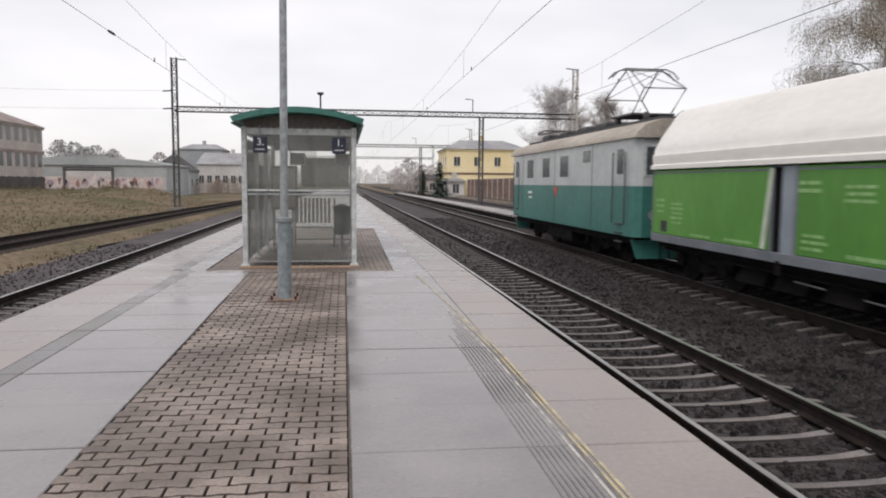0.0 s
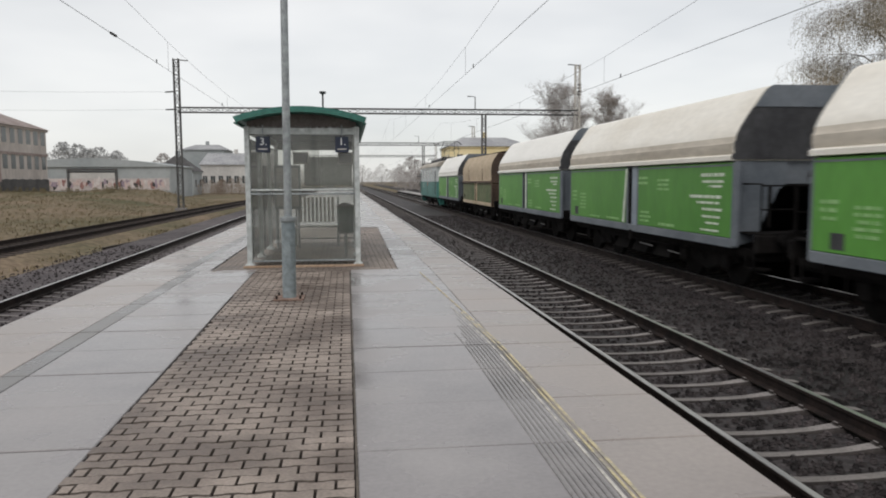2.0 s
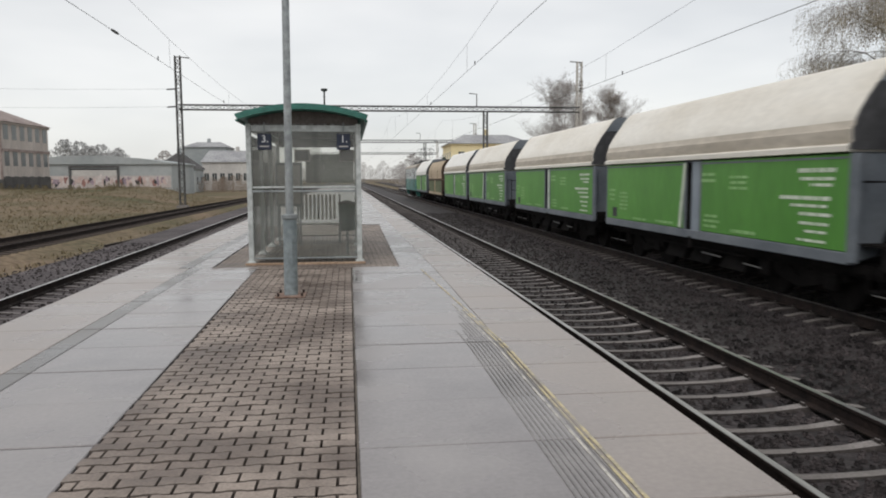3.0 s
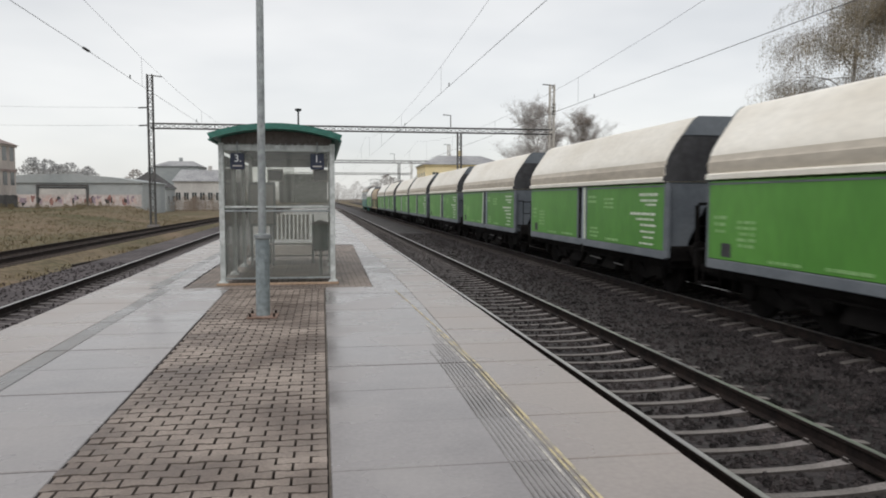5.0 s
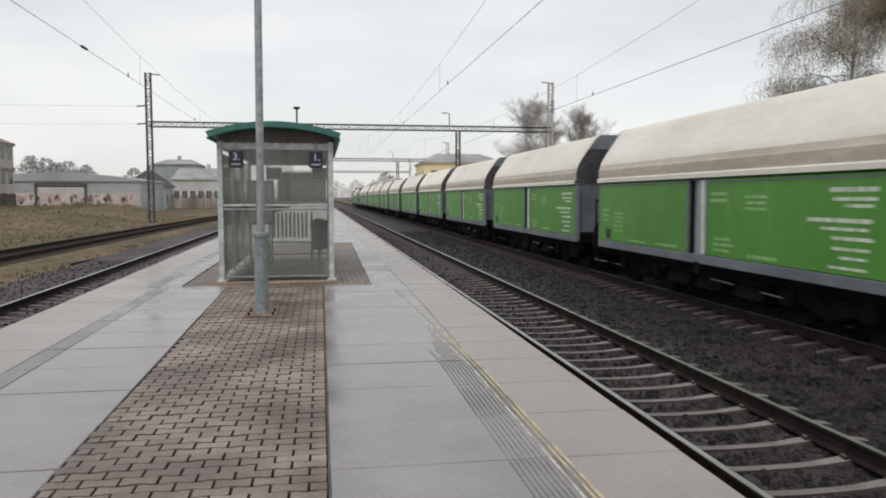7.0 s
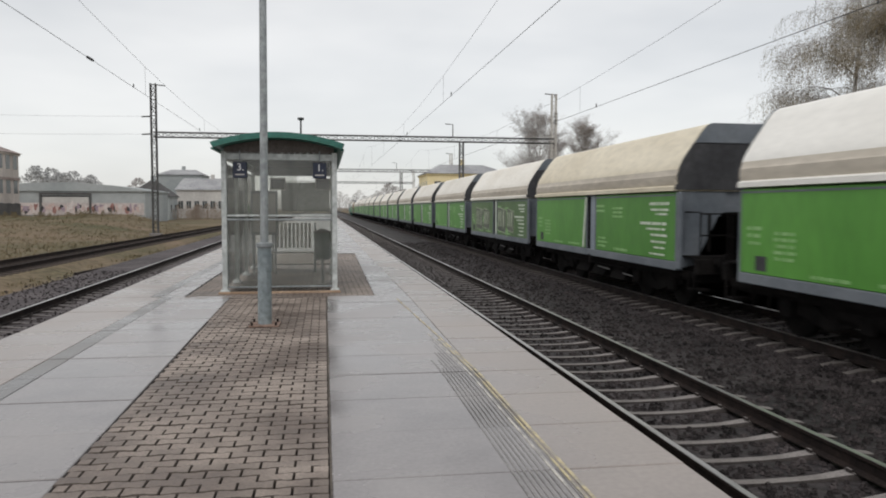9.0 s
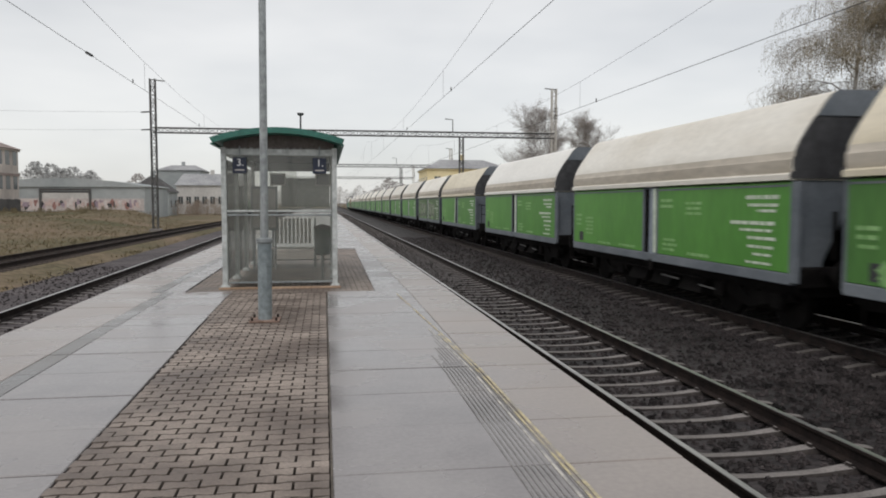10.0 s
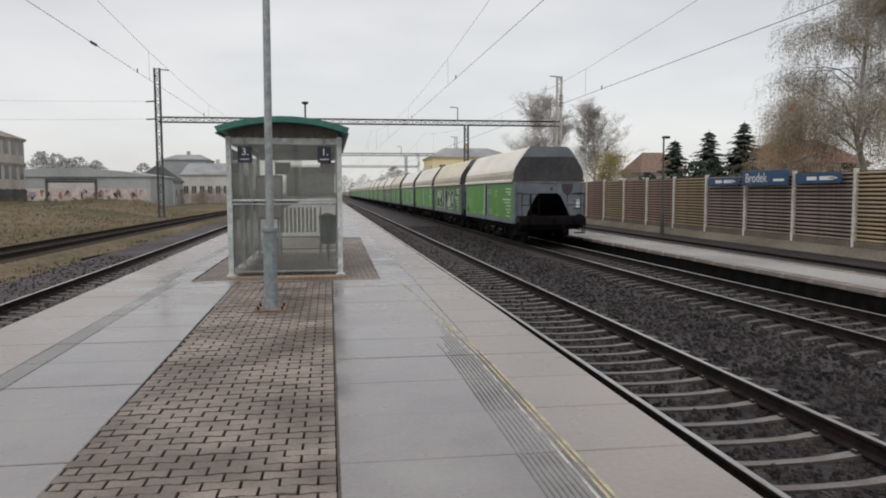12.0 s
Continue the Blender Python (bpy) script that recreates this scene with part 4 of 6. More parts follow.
            bars(s, x, [(L - 0.4, 1.72, 0.4, 0.06), (L - 0.38, 1.6, 0.36, 0.06), (L - 0.4, 1.48, 0.32, 0.05), (L - 1.2, 1.66, 0.5, 0.05), (L - 1.2, 1.56, 0.55, 0.05), (L - 1.2, 1.46, 0.5, 0.05), (L - 1.2, 1.36, 0.55, 0.05), (L - 1.2, 1.26, 0.45, 0.05), (-0.8, 2.1, 0.5, 0.06), (-0.8, 1.98, 0.55, 0.06), (-1.9, 2.05, 0.6, 0.05), (-1.9, 1.95, 0.55, 0.05), (-1.9, 1.85, 0.6, 0.05), (-0.9, 1.3, 0.55, 0.05), (-0.95, 1.2, 0.6, 0.05), (-0.9, 1.1, 0.5, 0.05), (-2.1, 1.06, 0.8, 0.06), (1.2, 1.06, 0.9, 0.05), (2.6, 1.05, 0.8, 0.05)], fade, "faded stencilled patch")
            part("label_frame", Geo().box(x - 0.003, x + 0.003, L - 0.75, L - 0.45, 1.06, 1.3), M_ENDDARK, s, "dark label frame")
    # ends: grey wall with sloped hopper, frame and platform
    for e in (-1, 1):
        y = e * L
        ov = fore if e > 0 else aft
        hs = ov - 0.6
        part("end_wall", Geo().box(-1.33, 1.33, *sorted((y - e * 0.0, y - e * 0.08)), 2.0, 2.42), endm, s, "steel end wall")
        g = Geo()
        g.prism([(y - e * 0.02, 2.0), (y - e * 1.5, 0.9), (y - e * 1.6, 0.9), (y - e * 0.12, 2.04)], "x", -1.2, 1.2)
        # the darkness of the end opening is in the slope's colour
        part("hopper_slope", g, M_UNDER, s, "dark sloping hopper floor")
        if open_top:
            part("end_wall", Geo().box(-1.33, 1.33, *sorted((y + e * 0.004, y + e * 0.05)), 0.86, E - 0.02), endm, s, "rust brown full end wall")
            for px in (-0.95, -0.3, 0.3, 0.95):
                part("end_stanchion", Geo().box(px - 0.05, px + 0.05, *sorted((y + e * 0.05, y + e * 0.13)), 0.9, E - 0.03, 0.01), M_UNDER, s)
        for sx in (-1, 1):
            if not open_top:
                part("end_gusset", Geo().prism([(sx * 1.33, 0.86), (sx * 1.33, 2.4), (sx * 0.34, 2.4), (sx * 0.34, 2.02), (sx * 0.5, 1.9), (sx * 0.85, 1.2), (sx * 0.9, 0.95)], "y", *sorted((y + e * 0.004, y + e * 0.05))), endm, s, "gusset plate")
            part("buffer", Geo().tube([(sx * 0.875, e * (L + hs + 0.18), 1.02), (sx * 0.875, e * (L + ov - 0.06), 1.02), (sx * 0.875, e * (L + ov - 0.055), 1.02), (sx * 0.875, e * (L + ov - 0.01), 1.02)], [0.10, 0.10, 0.21, 0.2], 16), M_UNDER, s, smooth=True)
            for k in range(4):
                part("ladder_rung", Geo().tube([(1.0, e * (L + 0.1), 1.1 + k * 0.3), (1.3, e * (L + 0.1), 1.1 + k * 0.3)], 0.013, 5), M_UNDER, s)
            if hs > 0.3:
                # brake platform with its railing
                z0, z1, yr = 1.1, 2.0, e * (L + hs + 0.12)
                part("handrail", Geo().tube([(sx * 1.22, e * (L + 0.08), z1), (sx * 1.22, yr, z1), (sx * 1.22, yr, z0)], 0.02, 6), M_UNDER, s)
                part("handrail", Geo().tube([(sx * 1.22, yr, z1 - 0.03), (sx * 0.55, yr, z1 - 0.03), (sx * 0.55, yr, z0)], 0.02, 6), M_UNDER, s)
                part("handrail", Geo().tube([(sx * 1.22, yr, 1.55), (sx * 0.55, yr, 1.55)], 0.016, 6), M_UNDER, s)
                part("end_step", Geo().box(*sorted((sx * 0.95, sx * 1.3)), *sorted((y + e * (hs - 0.25), y + e * (hs + 0.05))), 0.46, 0.5), M_UNDER, s)
                for k in (-0.22, 0.02):
                    part("step_hanger", Geo().box(*sorted((sx * 1.27, sx * 1.3)), *sorted((y + e * (hs + k), y + e * (hs + k + 0.03))), 0.46, 0.85), M_UNDER, s)
        part("headstock", Geo().box(-1.3, 1.3, *sorted((y + e * (hs + 0.02), y + e * (hs + 0.18))), 0.78, 1.10, 0.02), M_UNDER, s)
        part("drawhook", Geo().box(-0.06, 0.06, *sorted((y + e * (hs + 0.18), y + e * (hs + 0.42))), 0.92, 1.08, 0.02), M_UNDER, s)
        part("brake_hose", Geo().tube([(0.35, y + e * (hs + 0.2), 0.95), (0.36, y + e * (hs + 0.34), 0.7), (0.4, y + e * (hs + 0.32), 0.5), (0.5, y + e * (hs + 0.27), 0.62)], 0.03, 6), M_UNDER, s)
        part("warning_triangle", Geo().prism([(0.05, 2.12), (0.21, 2.12), (0.13, 2.27)], "y", *sorted((y + e * 0.052, y + e * 0.058))), M_ENDDARK, s, "small black triangle")
        part("tail_plate", Geo().box(1.13, 1.27, *sorted((y + e * 0.052, y + e * 0.058)), 1.45, 1.75), M_WHITE, s, "white tail plate")
        part("end_plate", Geo().prism([(0.52, 2.36), (1.0, 2.36), (0.95, 2.05), (0.76, 1.9), (0.57, 2.05)], "y", *sorted((y + e * 0.055, y + e * 0.06))), M_ENDDARK, s, "dark shield-shaped plate")
        part("hand_brake", Geo().tube([(-0.72, y + e * 0.12, 1.2), (-0.72, y + e * 0.12, 1.95)], 0.03, 6), M_UNDER, s)
        if hs > 0.3:
            part("end_platform", Geo().box(-1.25, 1.25, *sorted((y + e * 0.06, y + e * (hs + 0.16))), 1.10, 1.13), M_UNDER, s)
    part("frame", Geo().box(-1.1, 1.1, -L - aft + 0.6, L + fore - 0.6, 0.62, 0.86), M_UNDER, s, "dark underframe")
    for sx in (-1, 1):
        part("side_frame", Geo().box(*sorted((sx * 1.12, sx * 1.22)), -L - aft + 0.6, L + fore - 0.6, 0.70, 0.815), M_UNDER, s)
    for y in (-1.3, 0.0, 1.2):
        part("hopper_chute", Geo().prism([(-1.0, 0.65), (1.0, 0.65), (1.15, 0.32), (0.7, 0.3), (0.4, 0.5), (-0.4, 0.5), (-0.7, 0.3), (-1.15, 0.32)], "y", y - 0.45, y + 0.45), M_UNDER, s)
    part("pipe", Geo().tube([(-1.2, -1.9, 0.62), (-1.2, 1.9, 0.62)], 0.02, 6), M_UNDER, s)
    for sx in (-1, 1):
        part("brake_rod", Geo().tube([(sx * 1.24, -0.3, 0.55), (sx * 1.24, -1.05, 0.53)], 0.018, 6), M_STEEL, s, "worn bare brake rod")
        part("brake_rod", Geo().tube([(sx * 1.24, -1.9, 0.5), (sx * 1.24, -2.45, 0.48)], 0.016, 6), M_STEEL, s, "worn bare brake rod")
        part("step_bar", Geo().tube([(sx * 1.3, L - 0.25, 0.82), (sx * 1.3, L - 0.25, 0.42), (sx * 1.3, L - 0.7, 0.42), (sx * 1.3, L - 0.7, 0.82)], 0.016, 6), M_UNDER, s)
        part("brake_lever", Geo().box(*sorted((sx * 1.36, sx * 1.42)), -0.12, 0.0, 0.62, 0.86, 0.01), M_UNDER, s)
    part("air_tank", Geo().tube([(-0.9, 1.9, 0.55), (-0.9, 2.9, 0.55)], 0.17, 12), M_UNDER, s, smooth=True)
    for y in (1.67 - L, L - 1.67):
        bogie(s, y)
    return s


def sprayed(s, letters, dabs, seed, fill, pale):
    """Sprayed letters on one body side: pale outline, dark fill, pale inner strokes."""
    rnd = random.Random(seed)
    x = -1.404

    def shape(pts, grow, mt, dx, jag=0.02):
        cy, cz = sum(p[0] for p in pts) / len(pts), sum(p[1] for p in pts) / len(pts)
        out = []
        for i, p in enumerate(pts):
            q = pts[(i + 1) % len(pts)]
            for t in (0.0, 0.25, 0.5, 0.75):
                y, z = p[0] + (q[0] - p[0]) * t, p[1] + (q[1] - p[1]) * t
                r = math.hypot(y - cy, z - cz) or 1.0
                k = 1 + grow / r
                out.append((cy + (y - cy) * k + rnd.uniform(-jag, jag), cz + (z - cz) * k + rnd.uniform(-jag, jag)))
        part("graffiti_shape", Geo().prism(out, "x", x - dx - 0.003, x - dx), mt, s, "black and white sprayed shape")

    for i, (outer, inner) in enumerate(letters):
        shape(outer, 0.03, pale, 0.004 * (i % 2))
        shape(outer, -0.02, fill, 0.008 + 0.004 * (i % 2))
        for q in inner:
            shape(q, 0.0, pale, 0.016 + 0.004 * (i % 2), 0.03)
    for k in range(dabs):
        y, z, w, h = rnd.uniform(-4.0, 4.3), rnd.uniform(1.1, 1.6), rnd.uniform(0.08, 0.22), rnd.uniform(0.06, 0.2)
        shape([(y - w, z), (y, z - h), (y + w, z), (y, z + h)], 0.0, M_FADEMARK, 0.001, 0.05)


def graffiti(s):
    letters = [
        ([(3.38, 2.1), (2.68, 2.1), (2.62, 1.12), (3.38, 1.12)], [[(3.3, 2.05), (2.8, 2.05), (2.78, 1.72), (3.28, 1.66)]]),
        ([(2.48, 2.13), (1.48, 2.12), (1.42, 1.75), (1.5, 1.12), (2.45, 1.12)], [[(2.4, 2.08), (2.1, 2.05), (2.0, 1.65), (2.35, 1.55)], [(1.85, 2.05), (1.6, 2.04), (1.68, 1.7)], [(2.15, 1.5), (1.75, 1.3), (2.05, 1.2)]]),
        ([(1.4, 1.6), (0.86, 2.06), (0.95, 1.85), (1.5, 1.2)], [[(1.35, 1.62), (0.95, 1.98), (1.3, 1.5)]]),
        ([(-0.3, 2.13), (-0.66, 2.12), (-0.72, 1.2), (-0.26, 1.18)], [[(-0.36, 1.45), (-0.6, 1.5), (-0.6, 1.25), (-0.34, 1.25)]]),
        ([(-0.86, 2.08), (-1.05, 2.16), (-1.4, 2.05), (-1.72, 1.5), (-1.68, 1.12), (-1.2, 1.05), (-0.72, 1.22)], [[(-1.1, 1.72), (-1.35, 1.9), (-1.6, 1.5), (-1.58, 1.2), (-1.15, 1.15), (-0.9, 1.3)]]),
        ([(-2.1, 2.14), (-2.6, 2.16), (-2.86, 2.0), (-2.88, 1.4), (-2.7, 1.14), (-2.0, 1.06)], [[(-2.36, 1.85), (-2.52, 1.93), (-2.62, 1.6), (-2.5, 1.38), (-2.28, 1.36)], [(-2.15, 1.25), (-2.5, 1.22), (-2.3, 1.12)]]),
    ]
    sprayed(s, letters, 7, 31, M_ENDDARK, M_SPRAYPALE)


def faded_graffiti(s):
    """Pale greyed patches with dark upright strokes over both doors."""
    letters = []
    for y, w, z0, z1 in ((3.0, 1.5, 1.1, 2.1), (1.5, 1.2, 1.15, 2.05), (-1.2, 1.4, 1.1, 2.1), (-2.6, 1.0, 1.15, 2.05)):
        letters.append(([(y + w / 2, z1), (y - w / 2, z1 - 0.1), (y - w / 2 + 0.1, z0), (y + w / 2 - 0.05, z0 + 0.08)],
                        [[(y + w * k + 0.11, z1 - 0.15), (y + w * k - 0.10, z1 - 0.12), (y + w * k - 0.08, z0 + 0.25), (y + w * k + 0.1, z0 + 0.2)] for k in (-0.26, 0.05, 0.3)]))
    sprayed(s, letters, 12, 14, M_SPRAYGREY, M_SPRAYDULL)


def locomotive():
    s = thing("electric_locomotive", pose(0, 0, 0), "teal and pale grey electric locomotive with raised pantograph", "locomotive")
    L, W = 6.5, 1.42

    def shell(z0, z1, grow=0.0, w=W):
        c, e = 0.34, 0.20
        o = [(-w - grow, -L + c), (-w + 0.05, -L + 0.11), (-w + e, -L - grow), (w - e, -L - grow), (w - 0.05, -L + 0.11), (w + grow, -L + c), (w + grow, L - c), (w - 0.05, L - 0.11), (w - e, L + grow), (-w + e, L + grow), (-w + 0.05, L - 0.11), (-w - grow, L - c)]
        return Geo().prism(o, "z", z0, z1)
    part("lower_body", shell(0.80, 2.07), M_TEAL, s, "teal lower body")
    part("upper_body", shell(2.07, 3.22), M_LGREY, s, "pale grey upper body")
    part("waist_band", shell(2.05, 2.09, 0.006), M_LGREY, s)
    ro = [(1.48, 3.22), (1.46, 3.32), (1.25, 3.52), (0.8, 3.68), (-0.8, 3.68), (-1.25, 3.52), (-1.46, 3.32), (-1.48, 3.22)]
    part("roof", Geo().prism(ro, "y", -L - 0.12, L + 0.12), M_LROOF, s, "weathered cream roof", smooth=True)
    part("roof_walk", Geo().box(-0.75, 0.75, -L + 0.2, L - 0.2, 3.66, 3.76), M_DARK, s, "dark roof walkway")
    for y in (-1.6, 0.2, 2.2, 4.6):
        part("roof_equipment", Geo().box(-0.55, 0.55, y - 0.5, y + 0.5, 3.76, 3.98, 0.06), M_DARK, s)
    for y in (-4.9, -2.9):
        for x in (-0.5, 0.5):
            part("insulator", Geo().tube([(x, y, 3.74), (x, y, 3.8), (x, y, 3.95), (x, y, 4.0)], [0.05, 0.09, 0.09, 0.05], 10), M_DARK, s, smooth=True)
    for sx in (-1, 1):
        x = sx * W
        for y in (3.5, 1.35, -0.75):
            part("side_window", Geo().box(x - 0.015, x + 0.015, y - 0.42, y + 0.42, 2.32, 2.98, 0.01), M_WIN, s, "dark tall side window")
        part("side_window", Geo().box(x - 0.015, x + 0.015, -3.2, -2.6, 2.72, 3.05, 0.01), M_WIN, s)
        for y in (-5.55, 5.55):
            d = part("cab_door", Geo().box(x - 0.010, x + 0.010, y - 0.36, y + 0.36, 2.09, 3.12, 0.008), M_LGREY, s, "grey cab door")
            part("door_window", Geo().box(x - 0.014, x + 0.014, y - 0.22, y + 0.22, 2.35, 2.98, 0.004), M_WIN, d)
            for k in (-0.42, 0.42):
                part("handrail", Geo().tube([(x + sx * 0.05, y + k, 1.1), (x + sx * 0.05, y + k, 2.9)], 0.015, 6), M_DARK, s)
            for k in range(3):
                part("step", Geo().box(*sorted((x - sx * 0.02, x + sx * 0.05)), y - 0.2, y + 0.2, 0.62 + k * 0.22, 0.66 + k * 0.22), M_DARK, s)
        part("emblem", Geo().prism([(-0.15, 1.98), (0.4, 1.98), (0.12, 1.66)], "x", *sorted((x, x + sx * 0.012))), M_RED, s, "red triangular emblem")
        part("number_bar", Geo().box(*sorted((x, x + sx * 0.01)), 3.2, 3.75, 1.74, 1.82), M_WHITE, s, "pale number bar")
        part("number_bar", Geo().box(*sorted((x, x + sx * 0.01)), 3.25, 3.65, 1.56, 1.63), M_WHITE, s, "pale number bar")
        for y in (-3.4, 0.3, 4.6):
            part("panel_seam", Geo().box(x - 0.006, x + 0.006, y - 0.012, y + 0.012, 0.85, 3.2), M_DARK, s)
    for e in (-1, 1):
        y = e * L
        for sx in (-1, 1):
            part("windscreen", Geo().box(sx * 0.83 - 0.32, sx * 0.83 + 0.32, *sorted((y - e * 0.02, y + e * 0.03)), 2.33, 3.0, 0.01), M_WIN, s, "cab windscreen")
            part("windscreen_frame", Geo().box(sx * 0.83 - 0.375, sx * 0.83 + 0.375, *sorted((y - e * 0.02, y + e * 0.02)), 2.27, 3.06, 0.01), M_FRAME, s)
            part("headlamp", Geo().tube([(sx * 0.95, y - e * 0.1, 1.35), (sx * 0.95, y + e * 0.02, 1.35)], 0.12, 14), M_GALV, s)
            part("buffer", Geo().tube([(sx * 0.875, y, 1.04), (sx * 0.875, y + e * 0.42, 1.04), (sx * 0.875, y + e * 0.425, 1.04), (sx * 0.875, y + e * 0.47, 1.04)], [0.11, 0.11, 0.23, 0.22], 16), M_UNDER, s, smooth=True)
        part("snow_plough", Geo().prism([(-1.35, 0.72), (1.35, 0.72), (1.2, 0.25), (-1.2, 0.25)], "y", *sorted((y - e * 0.35, y - e * 0.28))), M_TEAL, s, "teal rail guard")
    part("underframe", Geo().box(-1.25, 1.25, -L + 0.3, L - 0.3, 0.6, 0.8), M_UNDER, s)
    for y in (-3.4, 3.4):
        bogie(s, y, 0.55, 2.6)
    part("battery_box", Geo().box(-1.3, 1.3, -1.3, 1.3, 0.3, 0.62, 0.03), M_UNDER, s)
    # diamond pantograph
    py = -3.45
    for x in (-0.55, 0.55):
        part("pantograph_arm", Geo().tube([(x, py - 0.55, 3.98), (x * 1.05, py - 1.45, 4.62), (x * 0.85, py - 0.14, 5.28)], 0.021, 6), M_DARK, s)
        part("pantograph_arm", Geo().tube([(x, py + 0.55, 3.98), (x * 1.05, py + 1.45, 4.62), (x * 0.85, py + 0.14, 5.28)], 0.021, 6), M_DARK, s)
    for k in (-1, 1):
        part("cross_tube", Geo().tube([(-0.58, py + k * 1.45, 4.62), (0.58, py + k * 1.45, 4.62)], 0.016, 6), M_DARK, s)
        part("brace", Geo().tube([(-0.57, py + k * 1.45, 4.62), (0.46, py + k * 0.14, 5.26)], 0.009, 5), M_DARK, s)
        part("brace", Geo().tube([(0.57, py + k * 1.45, 4.62), (-0.46, py + k * 0.14, 5.26)], 0.009, 5), M_DARK, s)
        part("collector_bar", Geo().tube([(-0.98, py + k * 0.14, 5.05), (-0.82, py + k * 0.14, 5.22), (-0.6, py + k * 0.14, 5.31), (0.6, py + k * 0.14, 5.31), (0.82, py + k * 0.14, 5.22), (0.98, py + k * 0.14, 5.05)], 0.02, 6), M_DARK, s)
    part("pantograph_frame", Geo().box(-0.62, 0.62, py - 0.75, py + 0.75, 3.98, 4.04, 0.01), M_DARK, s)
    # folded second pantograph
    qy = 4.3
    for x in (-0.5, 0.5):
        part("folded_arm", Geo().tube([(x, qy - 1.5, 4.02), (x, qy + 1.5, 4.08)], 0.03, 6), M_DARK, s)
    part("folded_collector", Geo().tube([(-0.95, qy, 4.0), (-0.7, qy, 4.14), (0.7, qy, 4.14), (0.95, qy, 4.0)], 0.03, 6), M_DARK, s)
    return s


# ---- noise barrier and station signs ----
def barrier():
    X, step, z0, z1 = 17.0, 3.31, -0.28, 2.2
    s = thing("noise_barrier", pose(X, 0, 0), "brown slatted noise barrier between pale concrete posts", "noise barrier", kind="structure")
    post = Geo().box(-0.075, 0.075, -0.065, 0.065, z0 - 0.5, z1 + 0.06, 0.015).mesh("fence_post", M_POST)
    # panels differ in tint: reddish, grey-brown and ochre
    slats = [Geo().box(-0.05, 0.05, 0.10, step - 0.10, 0, 0.068, 0.012).mesh("slat", m) for m in (M_SLAT, M_SLATGREY, M_SLATOCHRE)]
    foot = Geo().box(-0.08, 0.08, 0.095, step - 0.095, z0 - 0.4, z0 + 0.12, 0.012).mesh("foot_slab", M_VERGE)
    back = Geo().box(-0.015, 0.015, 0.1, step - 0.1, z0 + 0.1, z1 - 0.02).mesh("backing", M_SLATBACK)
    far = Geo()
    for i in range(-4, 29):
        y = 22.08 + (i - 3) * step
        p = part("fence_post", post, None, s)
        p.location = (0, y, 0)
        part("foot_slab", foot, None, s).location = (0, y, 0)
        part("backing", back, None, s).location = (0.035, y, 0)
        if i >= 11:
            for k in range(17):
                far.box(-0.05, 0.05, y + 0.1, y + step - 0.1, z0 + 0.14 + k * 0.138, z0 + 0.208 + k * 0.138)
        else:
            for k in range(17):
                part("slat", slats[(2, 2, 2, 2, 2, 2, 2, 1, 1, 1, 2, 0, 0, 2, 0)[i + 4]], None, s).location = (0, y, z0 + 0.14 + k * 0.138)
    part("far_slats", far, M_SLAT, s, fix=False, kind="stuff")
    # station name boards on the track side
    for y0, y1, z, h, txt in ((25.35, 28.5, 2.03, 0.6, "Brodek"), (28.85, 31.35, 1.93, 0.36, ""), (22.45, 24.9, 1.96, 0.38, "")):
        q = thing("station_sign", pose(X - 0.28, (y0 + y1) / 2, z), "blue station name board with white lettering" if txt else "blue direction board with unreadable white writing", "sign", "station signs")
        w = (y1 - y0) / 2
        part("board", Geo().box(-0.03, 0.03, -w, w, -h / 2, h / 2, 0.01), M_BLUE, q)
        for k in (-w * 0.8, w * 0.8):
            part("bracket", Geo().box(0.03, 0.2, k - 0.03, k + 0.03, -0.1, 0.1), M_GALV, q)
        if txt:
            cu = bpy.data.curves.new("lettering", "FONT")
            cu.body, cu.size, cu.extrude, cu.align_x = txt, 0.52, 0.002, "CENTER"
            cu.materials.append(M_WHITE)
            n = new("lettering", cu)
            n.parent, n.matrix_basis = q, pose(-0.034, 0.55, -0.16, 90, 0, -90)
            tagged(n, "white station name lettering")
            part("caption_bar", Geo().box(-0.034, -0.031, -1.35, -0.65, -0.14, -0.05), M_WHITE, q, "small unreadable white writing")
        else:
            for a, b in ((-0.9, -0.15), (0.0, 0.55)):
                part("writing_bar", Geo().box(-0.034, -0.031, a, b, -0.07, 0.06), M_WHITE, q, "unreadable white writing")
            part("arrow_bar", Geo().box(-0.034, -0.031, -w + 0.15, -w + 0.55, -0.03, 0.02), M_WHITE, q, "white arrow bar")
    l = thing("street_lamp", pose(15.9, 34.3, -0.66), "dark slim street lamp at the noise barrier", "street lamp")
    part("lamp_column", Geo().tube([(0, 0, -0.1), (0, 0, 1.15), (0, 0, 1.2), (0, 0, 4.8)], [0.09, 0.085, 0.045, 0.04], 10), M_DARK, l, smooth=True)
    part("lamp_head", Geo().box(-0.06, 0.3, -0.12, 0.12, 4.76, 4.88, 0.03), M_DARK, l)


